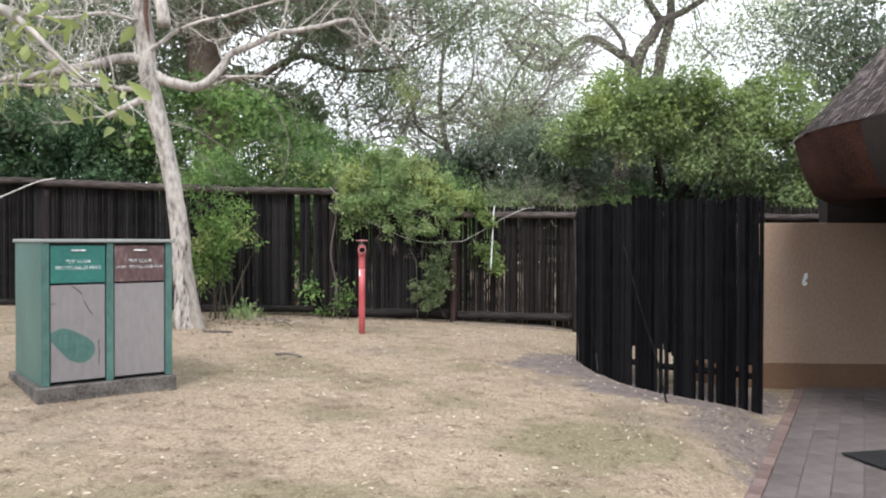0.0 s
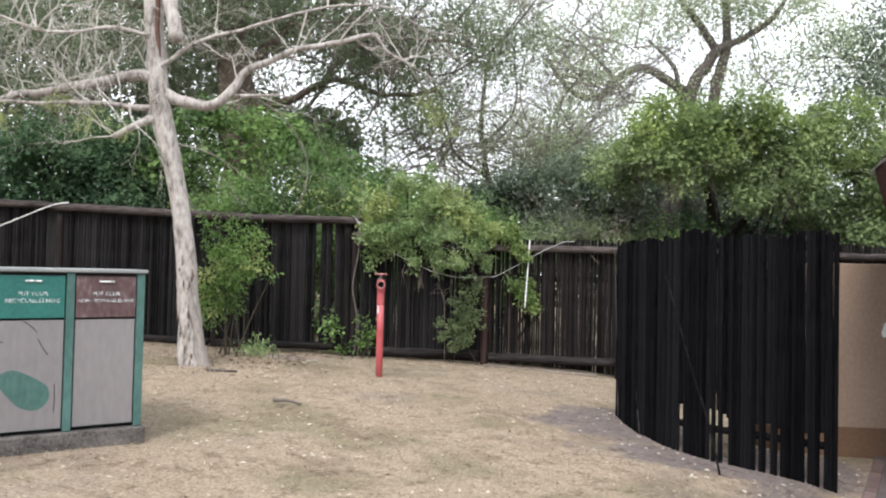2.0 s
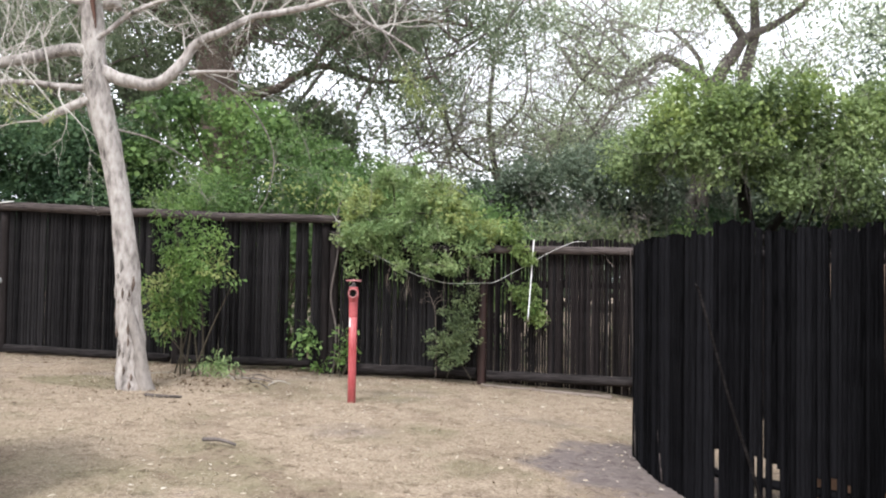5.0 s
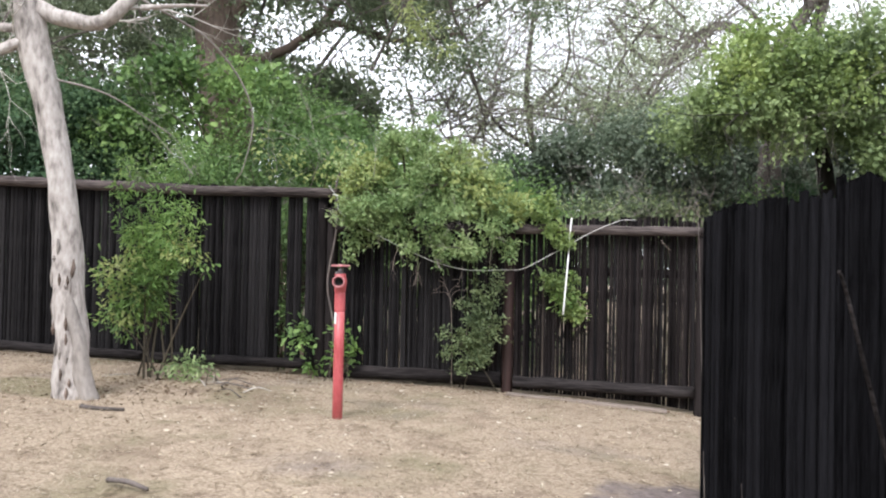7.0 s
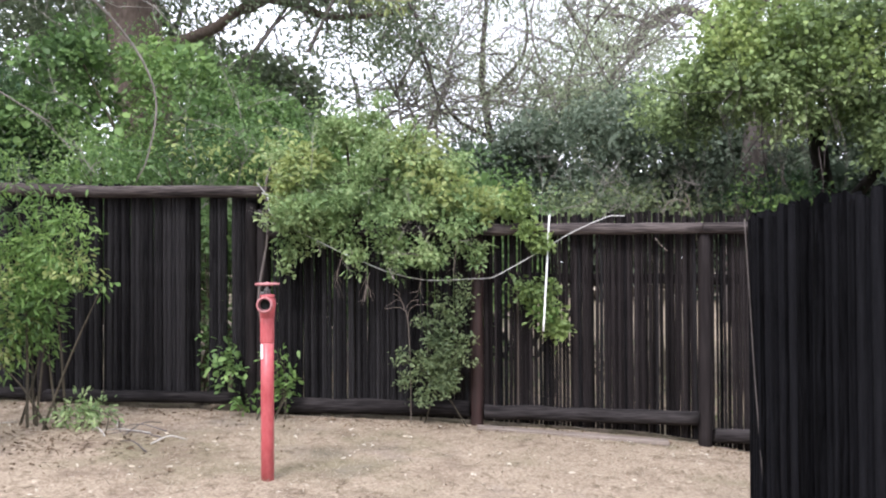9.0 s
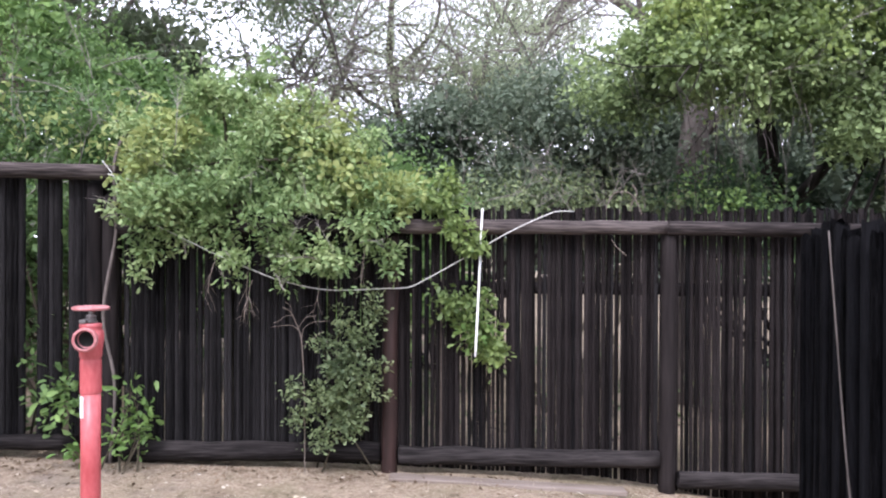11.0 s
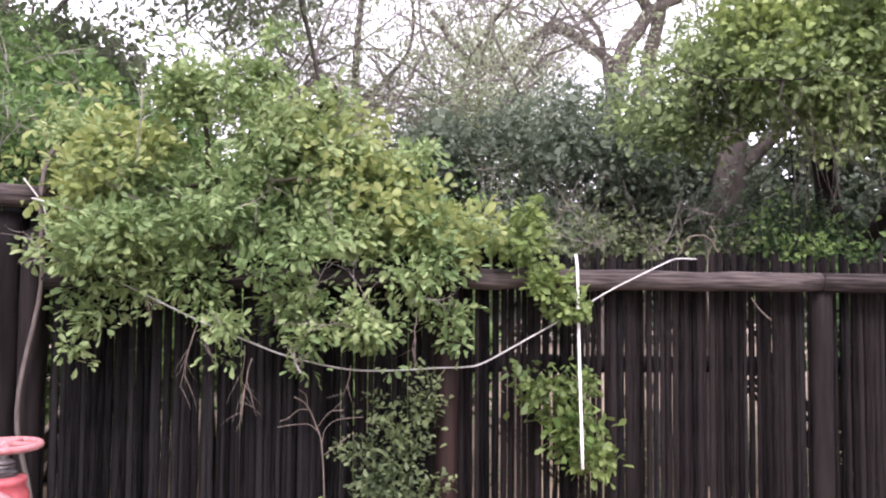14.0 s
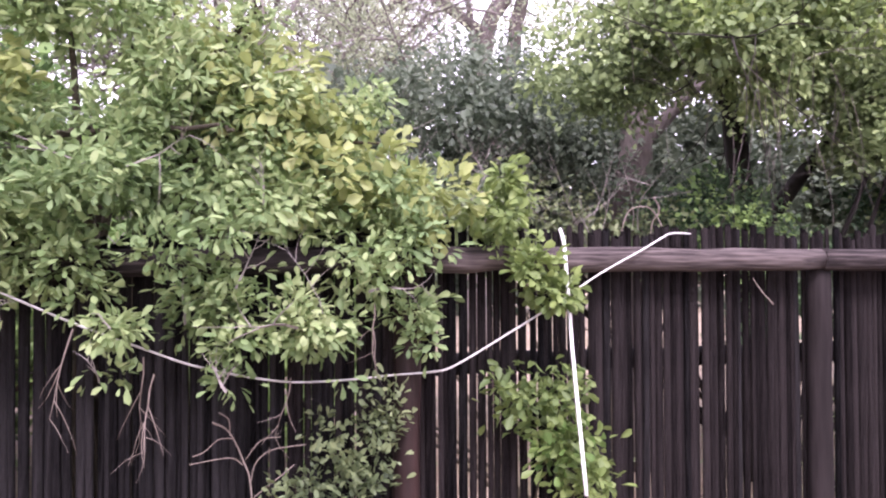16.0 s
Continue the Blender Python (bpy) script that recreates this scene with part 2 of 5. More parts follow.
M_stem = mat("brown_green_stem", (0.0238, 0.01904, 0.01224), (0.0816, 0.068, 0.0442), 12, 0.8, 0, 0.3)
M_thatch = mat("old_thatch", (0.017, 0.0136, 0.0136), (0.1156, 0.0952, 0.0918), 9, 0.95, 0, 1.0, (1, 1, 1), 55, 0.0, 0.1, 0.04, mid=(0.0476, 0.03944, 0.03808))
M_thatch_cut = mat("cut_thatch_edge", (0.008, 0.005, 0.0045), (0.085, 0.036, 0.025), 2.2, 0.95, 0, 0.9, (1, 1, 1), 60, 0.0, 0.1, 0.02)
M_plaster = mat("beige_plaster", (0.240, 0.168, 0.122), (0.340, 0.253, 0.192), 1.2, 0.9, 0, 0.15, (1, 1, 0.7), 30, 0.0, 0.2)
M_band = mat("brown_plinth_paint", (0.1156, 0.068, 0.0408), (0.17, 0.102, 0.0646), 1.5, 0.85, 0, 0.15, (1, 1, 1), 30, 0.0, 0.25)
# Near-black brown that carries the shade under the thatch in its colour.
M_under_thatch = mat("under_thatch_shade_brown", (0.00816, 0.00612, 0.00544), (0.0272, 0.0204, 0.01768), 4, 0.85, 0, 0.4)
M_paver = mat("dusty_pink_brown_paver", (0.060, 0.049, 0.047), (0.148, 0.126, 0.122), 5, 0.85, 0, 0.35, (1, 1, 1), 45, 0.15, 0.25)
M_dust = mat("sandy_joint_dust", (0.09, 0.074, 0.068), (0.19, 0.162, 0.153), 5, 0.95, 0, 0.4, (1, 1, 1), 60, 0.0, 0.1)
M_brick = mat("red_edging_brick", (0.085, 0.056, 0.05), (0.19, 0.138, 0.124), 8, 0.85, 0, 0.5, (1, 1, 1), 50, 0.35, 0.2)
M_mat = mat("black_rubber", (0.00816, 0.00816, 0.00884), (0.0204, 0.0204, 0.02176), 20, 0.8, 0, 0.6)
M_cable = mat("grey_white_cable", (0.42, 0.41, 0.39), (0.62, 0.61, 0.58), 10, 0.6)
M_rod = mat("white_plastic_rod", (0.72, 0.72, 0.7), (0.84, 0.84, 0.82), 10, 0.45)
M_plank = mat("grey_weathered_plank", (0.136, 0.1088, 0.0884), (0.2856, 0.238, 0.204), 4, 0.9, 0, 0.5, (0.1, 1, 1), 30, 0.0, 0.2)

L_over = leaf_mat("grey_green_leaf", [(0.096, 0.158, 0.064), (0.205, 0.302, 0.124), (0.325, 0.420, 0.184), (0.440, 0.515, 0.265)], 0.4, 0.5, 1.3, 0.25)
L_yellow = leaf_mat("yellow_green_leaf", [(0.205, 0.255, 0.085), (0.310, 0.365, 0.128), (0.415, 0.455, 0.185)], 0.4, 0.5, 1.5)
L_spray = leaf_mat("faded_yellow_green_leaf", [(0.16, 0.19, 0.07), (0.27, 0.32, 0.12), (0.38, 0.42, 0.19)], 0.4, 0.5, 1.0, 0.25)
L_fresh = leaf_mat("fresh_green_leaf", [(0.080, 0.150, 0.042), (0.155, 0.262, 0.072), (0.265, 0.380, 0.112)], 0.45, 0.45, 1.5)
L_left = leaf_mat("mid_green_leaf", [(0.063, 0.114, 0.046), (0.146, 0.242, 0.082), (0.285, 0.420, 0.136)], 0.4, 0.5, 0.5, 0.25)
# Darker green leaf; the shade of thicket and undergrowth is put into its tones.
L_deep = leaf_mat("shade_darkened_leaf", [(0.032, 0.066, 0.038), (0.072, 0.130, 0.064), (0.145, 0.225, 0.100)], 0.35, 0.55, 0.6, 0.2)
L_right = leaf_mat("light_green_leaf", [(0.084, 0.120, 0.058), (0.212, 0.284, 0.120), (0.395, 0.485, 0.212)], 0.38, 0.5, 0.6, 0.25)
L_light = leaf_mat("light_yellow_green_leaf", [(0.105, 0.160, 0.055), (0.220, 0.300, 0.095), (0.375, 0.450, 0.155)], 0.42, 0.5, 0.9)
L_bush = leaf_mat("dull_green_small_leaf", [(0.072, 0.104, 0.052), (0.165, 0.216, 0.098), (0.305, 0.355, 0.175)], 0.36, 0.5, 1.6)
L_dark = leaf_mat("dark_blue_green_leaf", [(0.065, 0.092, 0.062), (0.140, 0.180, 0.120), (0.240, 0.290, 0.195)], 0.38, 0.5, 0.5)
L_grey = leaf_mat("dusty_grey_green_leaf", [(0.090, 0.120, 0.070), (0.170, 0.210, 0.125), (0.270, 0.320, 0.200)], 0.42, 0.6, 0.5)

# Far crowns: the paling of distance haze is put into the leaf tones.
L_pale = leaf_mat("haze_paled_leaf", [(0.24, 0.29, 0.17), (0.38, 0.44, 0.28), (0.52, 0.56, 0.40)], 0.6, 0.6, 0.4)


# ---- helpers of the build ----
rng = np.random.default_rng(7)


def ground_z(x, y):
    """Height of the lawn: it falls to the paving and rises a little to the fence."""
    z = np.interp(x, [-60, -8, -3, -1, 0.8, 2.3, 3.0, 3.8, 4.3, 60], [0.75, 0.62, 0.47, 0.40, 0.33, 0.25, 0.15, 0.04, -0.02, -0.10])
    s = (np.asarray(x) - 2.83) * 0.8976 - (np.asarray(y) - 4.1) * 0.4409
    k = np.clip((s + 0.45) / 0.4, 0, 1)
    z = z * (1 - k) + np.minimum(z, -0.035) * k
    return z + (1 - k) * 0.018 * np.minimum(np.asarray(y) - 9.0, 0.0) * np.clip((3.8 - np.asarray(x)) / 2, 0, 1)


def relief(x, y):
    amp = 0.02 if x < 3.2 else 0.004
    return amp * noise.noise(Vector((x * 1.1, y * 1.1, 0))) + amp * 0.6 * noise.noise(Vector((x * 3.7, y * 3.7, 5)))


def on_lawn(x, y, up):
    z = ground_z(x, y) + np.array([relief(a, b) for a, b in zip(x, y)]) + up
    return np.stack([x, y, z], axis=1)


def part(name, bm, material, parent=None, label="", smooth=False):
    me = bpy.data.meshes.new(name)
    bmesh.ops.recalc_face_normals(bm, faces=bm.faces)
    bm.to_mesh(me)
    bm.free()
    me.materials.append(material)
    if smooth:
        me.polygons.foreach_set("use_smooth", [True] * len(me.polygons))
    ob = new(name, me)
    ob.parent = parent
    if label:
        ob["label"] = label
    return ob


def thing(name, place, label, category, group="", turn=0.0, kind=""):
    ob = new(name)
    ob.matrix_world = pose(*place, 0, 0, turn)
    ob.empty_display_size = 0.2
    return tagged(ob, label, category, group, kind)


def box(bm, x0, x1, y0, y1, z0, z1, bevel=0.0):
    r = bmesh.ops.create_cube(bm, size=1, matrix=Matrix.LocRotScale(((x0 + x1) / 2, (y0 + y1) / 2, (z0 + z1) / 2), None, (x1 - x0, y1 - y0, z1 - z0)))
    if bevel:
        es = {e for v in r["verts"] for e in v.link_edges}
        bmesh.ops.bevel(bm, geom=list(es), offset=bevel, segments=2, affect="EDGES", profile=0.5)
    return bm


def tube(bm, pts, radii, sides=8, rough=0.0, caps=True):
    """A round limb along pts with a radius at each."""
    pts = [Vector(p) for p in pts]
    rings = []
    side = Vector((1, 0, 0))
    for i, p in enumerate(pts):
        d = (pts[min(i + 1, len(pts) - 1)] - pts[max(i - 1, 0)]).normalized()
        if abs(d.dot(side)) > 0.95:
            side = Vector((0, 1, 0)) if abs(d.y) < 0.9 else Vector((0, 0, 1))
        a = (side - d * side.dot(d)).normalized()
        side = a
        b = d.cross(a)
        r = radii[i] if isinstance(radii, (list, tuple)) else radii
        ring = []
        for k in range(sides):
            w = 2 * math.pi * k / sides
            rr = r * (1 + rough * (noise.noise(Vector((p.x * 3 + math.cos(w) * 1.3, p.y * 3 + math.sin(w) * 1.3, p.z * 3)))))
            ring.append(bm.verts.new(p + (a * math.cos(w) + b * math.sin(w)) * rr))
        rings.append(ring)
    for r0, r1 in zip(rings, rings[1:]):
        for k in range(sides):
            bm.faces.new((r0[k], r0[(k + 1) % sides], r1[(k + 1) % sides], r1[k]))
    if caps:
        bm.faces.new(rings[0][::-1])
        bm.faces.new(rings[-1])
    return bm


def smooth_line(pts, steps=5):
    """A rounded line through pts (Catmull-Rom)."""
    ps = [Vector(p) for p in pts]
    ps = [ps[0] * 2 - ps[1]] + ps + [ps[-1] * 2 - ps[-2]]
    out = []
    for i in range(1, len(ps) - 2):
        for k in range(steps):
            t = k / steps
            a, b, c, d = ps[i - 1:i + 3]
            out.append(0.5 * (2 * b + (c - a) * t + (2 * a - 5 * b + 4 * c - d) * t * t + (3 * b - a - 3 * c + d) * t ** 3))
    return out + [ps[-2]]


def lathe(bm, profile, sides=24, centre=(0, 0)):
    """Turned body from (radius, height) pairs."""
    rings = []
    for r, z in profile:
        rings.append([bm.verts.new((centre[0] + r * math.cos(2 * math.pi * k / sides), centre[1] + r * math.sin(2 * math.pi * k / sides), z)) for k in range(sides)])
    for r0, r1 in zip(rings, rings[1:]):
        for k in range(sides):
            bm.faces.new((r0[k], r0[(k + 1) % sides], r1[(k + 1) % sides], r1[k]))
    bm.faces.new(rings[0][::-1])
    bm.faces.new(rings[-1])
    return bm


def leaf_mesh(name, at, length, material, parent, width=0.5, droop=0.2, ways=None, wild=0.9, label=""):
    """One mesh of many folded leaves, each its own island, at the points given."""
    n = len(at)
    at = np.asarray(at, float)
    d = rng.normal(size=(n, 3)) * wild
    if ways is not None:
        d += ways
    d[:, 2] -= droop
    d /= np.linalg.norm(d, axis=1)[:, None] + 1e-9
    up = rng.normal(size=(n, 3)) * 0.6 + np.array([0, -0.25, 1.0])
    s = np.cross(d, up)
    s /= np.linalg.norm(s, axis=1)[:, None] + 1e-9
    f = np.cross(s, d)
    L = (length * rng.uniform(0.6, 1.3, n))[:, None]
    W = L * width * 0.5
    fold = W * 0.32
    v = np.stack([at, at + d * L * 0.42 + s * W * 0.85 + f * fold, at + d * L * 0.78 + s * W + f * fold * 0.6, at + d * L - f * fold, at + d * L * 0.78 - s * W + f * fold * 0.6, at + d * L * 0.42 - s * W * 0.85 + f * fold], axis=1).reshape(-1, 3)
    base = (np.arange(n) * 6)[:, None]
    faces = np.stack([base + [0, 1, 2, 3], base + [0, 3, 4, 5]], axis=1).reshape(-1)
    me = bpy.data.meshes.new(name)
    me.vertices.add(len(v))
    me.vertices.foreach_set("co", v.astype(np.float32).ravel())
    me.loops.add(len(faces))
    me.loops.foreach_set("vertex_index", faces.astype(np.int32))
    me.polygons.add(n * 2)
    me.polygons.foreach_set("loop_start", np.arange(0, n * 8, 4, dtype=np.int32))
    me.update(calc_edges=True)
    me.materials.append(material)
    ob = new(name, me)
    ob.parent = parent
    if label:
        ob["label"] = label
    return ob


def crown_points(lobes, clumps, per, spread=0.16, inner=0.55, rosette=0.35):
    """Leaf places in clumps over the outsides of lobes (centre, radii), and the ways they point."""
    vol = np.array([(l[3] * l[4] + l[4] * l[5] + l[3] * l[5]) for l in lobes])
    pick = rng.choice(len(lobes), clumps, p=vol / vol.sum())
    lo = np.array(lobes, float)[pick]
    u = rng.normal(size=(clumps, 3))
    u /= np.linalg.norm(u, axis=1)[:, None]
    r = rng.uniform(inner, 1.08, clumps)[:, None]
    r *= np.where(rng.uniform(size=(clumps, 1)) < 0.13, rng.uniform(1.05, 1.45, (clumps, 1)), 1.0)
    wob = 1 + np.array([0.38 * noise.noise(Vector((a * 1.3 + 9).tolist())) + 0.25 * noise.noise(Vector((a * 3.1 + 4).tolist())) for a in u * lo[:, 3:6] + lo[:, :3]])[:, None]
    c = lo[:, :3] + u * lo[:, 3:6] * r * wob
    pts = np.repeat(c, per, axis=0) + rng.normal(size=(clumps * per, 3)) * spread * np.array([1, 1, 0.75])
    own = rng.normal(size=(clumps, 3)) * 0.35
    off = pts - np.repeat(c, per, axis=0)
    return pts, np.repeat(u * 0.5 + own, per, axis=0) + off / spread * rosette


def mass(x0, x1, y0, y1, top, low, n, r, seed):
    """Many small rounded lobes that fill the body of a hedge under its top line, given as (x, z) pairs."""
    q = random.Random(seed)
    out = []
    for k in range(n):
        x, rr = q.uniform(x0, x1), r * q.uniform(0.65, 1.35)
        hi = float(np.interp(x, [p[0] for p in top], [p[1] for p in top])) - rr * 0.8
        lo = float(np.interp(x, [p[0] for p in low], [p[1] for p in low])) + rr * 0.6
        z = hi - (hi - lo) * q.random() ** 1.5 if hi > lo else hi
        out.append((x, q.uniform(y0, y1) - 0.25 * (hi - z > 0.8), z, rr * q.uniform(0.9, 1.3), rr, rr * q.uniform(0.65, 0.95)))
    return out


def sprays(lines, r, step, seed):
    """Small lobes along branch lines, for loose sprays of leaves."""
    q = random.Random(seed)
    out = []
    for line in lines:
        ps = smooth_line(line, 6)
        run = sum((b - a).length for a, b in zip(ps, ps[1:]))
        k = max(3, int(run / step))
        for i in range(k):
            f = (i + 0.5) / k
            p = ps[min(int(f * (len(ps) - 1)), len(ps) - 1)]
            rr = r * (1.15 - 0.6 * f) * q.uniform(0.7, 1.3)
            out.append((p.x + q.uniform(-r, r) * 0.6, p.y + q.uniform(-r, r) * 0.5, p.z + q.uniform(-r, r) * 0.6, rr * 1.2, rr, rr * 0.8))
    return out


def twigs(bm, start, way, length, r, depth, bend=0.5, drop=0.0, sides=4, out=None):
    """A branching dry twig that bends as it goes."""
    p, d = Vector(start), Vector(way).normalized()
    pts, rad = [p.copy()], [r]
    steps = 5 if depth else 4
    for i in range(steps):
        d = (d + Vector((random.uniform(-1, 1), random.uniform(-1, 1), random.uniform(-1, 1) - drop)) * bend * 0.5).normalized()
        p = p + d * length / steps
        pts.append(p.copy())
        rad.append(r * (1 - 0.8 * (i + 1) / steps))
        if depth and i > 0:
            for _ in range(random.choice((1, 1, 2))):
                e = (d + Vector((random.uniform(-1, 1), random.uniform(-1, 1), random.uniform(-0.9, 0.9)))).normalized()
                twigs(bm, p, e, length * random.uniform(0.4, 0.65), rad[-1] * 0.6 + 0.001, depth - 1, bend, drop, sides, out)
    tube(bm, pts, rad, sides)
    if out is not None:
        out.extend(pts[2:])


# ---- ground ----
def build_ground():
    xs = np.unique(np.concatenate([np.linspace(-400, -12, 14), np.linspace(-12, 8, 101), np.linspace(8, 400, 14)]))
    ys = np.unique(np.concatenate([np.linspace(-400, -4, 12), np.linspace(-4, 16, 101), np.linspace(16, 400, 14)]))
    bm = bmesh.new()
    grid = []
    for y in ys:
        row = []
        for x in xs:
            z = float(ground_z(x, y))
            if -12 < x < 8 and -4 < y < 20:
                z += relief(x, y)
            row.append(bm.verts.new((x, y, z)))
        grid.append(row)
    for r0, r1 in zip(grid, grid[1:]):
        for k in range(len(xs) - 1):
            bm.faces.new((r0[k], r0[k + 1], r1[k + 1], r1[k]))
    g = part("ground", bm, M_ground, smooth=True)
    tagged(g, "dry straw-coloured lawn with bare sandy patches", "ground", kind="structure")


build_ground()


def sandy(x, y):
    return (((x - 2.35) / 1.35) ** 2 + ((y - 8.45) / 1.45) ** 2 < 0.4) | (((x - 3.1) / 1.9) ** 2 + ((y - 7.2) / 0.75) ** 2 < 0.4) | (x > 2.7 + (y - 4) * 0.45)


def build_grass():
    n = 120000
    x, y = rng.uniform(-7, 4.2, n), rng.uniform(2.0, 12.5, n)
    dens = np.array([noise.noise(Vector((a * 0.8, b * 0.8, 3))) for a, b in zip(x[:n], y[:n])])
    keep = ~sandy(x, y) & (dens + rng.uniform(-0.5, 0.5, n) > -0.25)
    x, y = x[keep], y[keep]
    at = on_lawn(x, y, 0.004)
    ways = np.zeros_like(at)
    ways[:, 2] = 0.45
    g = leaf_mesh("dry_grass", at, 0.04, M_straw, None, 0.09, 0.0, ways, np.array([1, 1, 0.35]))
    tagged(g, "short dry straw-coloured grass blades", "grass", kind="stuff")
    n = 2200
    x, y = rng.uniform(-6, 4.5, n), rng.uniform(2.2, 12.3, n)
    at = on_lawn(x, y, 0.008)
    g = leaf_mesh("leaf_litter", at, 0.042, M_litter, None, 0.3, 0.0, np.zeros((n, 3)), np.array([1, 1, 0.18]))
    tagged(g, "scattered pale dry leaves fallen on the lawn", "leaf litter", kind="stuff")

    n = 1800
    x, y = rng.uniform(-6, 4.0, n), rng.uniform(2.2, 12.3, n)
    g = leaf_mesh("leaf_litter", on_lawn(x, y, 0.006), 0.026, M_debris, None, 0.35, 0.0, np.zeros((n, 3)), np.array([1, 1, 0.2]))
    tagged(g, "small brown crumbs of dead leaf over the lawn", "leaf litter", kind="stuff")
    n = 900
    x = rng.uniform(-9, 4.0, n)
    y = 12.5 - np.abs(rng.normal(0, 0.16, n))
    at = on_lawn(x, y, 0.008)
    g = leaf_mesh("leaf_litter", at, 0.045, M_debris, None, 0.4, 0.0, np.zeros((n, 3)), np.array([1, 1, 0.25]))
    tagged(g, "brown leaf debris gathered along the fence foot", "leaf litter", kind="stuff")
    n = 700
    a, r = rng.uniform(0, 6.28, n), np.abs(rng.normal(0, 0.75, n)) + 0.15
    x, y = -2.8 + r * np.cos(a) * 1.2, 10.9 + r * np.sin(a)
    y = np.minimum(y, 12.4)
    at = on_lawn(x, y, 0.008)
    g = leaf_mesh("leaf_litter", at, 0.05, M_debris, None, 0.3, 0.0, np.zeros((n, 3)), np.array([1, 1, 0.3]))
    tagged(g, "brown leaf debris round the pale tree's foot", "leaf litter", kind="stuff")


build_grass()


# ---- pole fences ----
def pole_mesh(name, material, seed, sides=8):
    """A split pole, one metre long and wide, slightly bowed, with a rough head."""
    bm = bmesh.new()
    rings = []
    for i in range(5):
        z = i / 4
        off = Vector((0.12 * noise.noise(Vector((seed, z * 2, 1))), 0.1 * noise.noise(Vector((seed, z * 2, 7))), 0))
        rings.append([bm.verts.new(off + Vector((math.cos(2 * math.pi * k / sides) * (1 + 0.12 * noise.noise(Vector((seed * 3, k, z * 3)))), math.sin(2 * math.pi * k / sides) * (0.8 + 0.1 * noise.noise(Vector((seed * 5, k, z * 3)))), z - (0.012 * ((k * 7 + seed) % 3) / 2 if i == 4 else 0)))) for k in range(sides)])
    for r0, r1 in zip(rings, rings[1:]):
        for k in range(sides):
            bm.faces.new((r0[k], r0[(k + 1) % sides], r1[(k + 1) % sides], r1[k]))
    bm.faces.new(rings[-1])
    bm.faces.new(rings[0][::-1])
    me = bpy.data.meshes.new(name)
    bmesh.ops.recalc_face_normals(bm, faces=bm.faces)
    bm.to_mesh(me)
    bm.free()
    me.materials.append(material)
    me.polygons.foreach_set("use_smooth", [True] * len(me.polygons))
    return me


POLES = [pole_mesh("pole", M_pole, i) for i in range(5)]
POLES_BROWN = [pole_mesh("pole", M_pole_brown, i + 5) for i in range(5)]
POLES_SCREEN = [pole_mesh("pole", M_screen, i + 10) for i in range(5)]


def pole(parent, meshes, x, y, z0, z1, r, lean=0.0, lean_y=0.0):
    ob = new("pole", random.choice(meshes))
    ob.parent = parent
    ob.matrix_local = Matrix.Translation((x, y, z0)) @ Euler((lean_y, lean, random.uniform(0, 6.28))).to_matrix().to_4x4() @ Matrix.Diagonal((r, r, z1 - z0, 1))
    return ob


def log(parent, name, a, b, r0, r1, material=None, sides=14):
    bm = bmesh.new()
    a, b = Vector(a), Vector(b)
    n = 12
    pts = [a.lerp(b, i / n) + Vector((0, 0.012 * noise.noise(Vector((i * 0.7, a.x, 2))), 0.014 * noise.noise(Vector((i * 0.6, a.x, 9))))) for i in range(n + 1)]
    pts = [a + (a - b).normalized() * 0.006] + pts + [b + (b - a).normalized() * 0.006]
    rad = [r0 * 0.85] + [r0 + (r1 - r0) * i / n for i in range(n + 1)] + [r1 * 0.85]
    tube(bm, pts, rad, sides, 0.12)
    return part(name, bm, material or M_log, parent, smooth=True)


# the lower run, with slits of daylight between its poles
FY = 12.62
low_fence = thing("pole_fence", (0.8, FY, 0.3), "low dark-stained pole fence with log rails and reddish posts", "fence")


def at_fence(ob_place, p):
    return (p[0] - ob_place[0], p[1] - ob_place[1], p[2] - ob_place[2])


O1 = (0.8, FY, 0.3)
for x, zb, zt in ((-1.28, 0.30, 2.36), (0.79, 0.22, 2.10), (2.86, 0.10, 2.09), (4.95, -0.05, 2.07), (7.1, -0.1, 2.05)):
    log(low_fence, "post", at_fence(O1, (x, FY - 0.03, zb)), at_fence(O1, (x + 0.01, FY - 0.03, zt)), 0.062, 0.056, M_post if x == 0.79 else M_post_dark)
for x0, x1, z0, z1, r in ((-1.2, 0.86, 2.13, 2.155, 0.054), (0.87, 2.84, 2.155, 2.145, 0.056), (2.85, 5.2, 2.145, 2.12, 0.055), (5.2, 8.2, 2.12, 2.1, 0.06)):
    log(low_fence, "top_rail", at_fence(O1, (x0, FY - 0.075, z0)), at_fence(O1, (x1, FY - 0.075, z1)), r, r * 0.92)
for x0, x1, z0, z1, r in ((-1.17, 0.72, 0.49, 0.48, 0.075), (0.87, 2.79, 0.455, 0.42, 0.068), (2.94, 4.9, 0.27, 0.22, 0.068), (5.03, 7.0, 0.2, 0.18, 0.068)):
    log(low_fence, "bottom_log", at_fence(O1, (x0, FY - 0.05, z0)), at_fence(O1, (x1, FY - 0.05, z1)), r, r * 0.95, M_log_dark)
x = -1.2
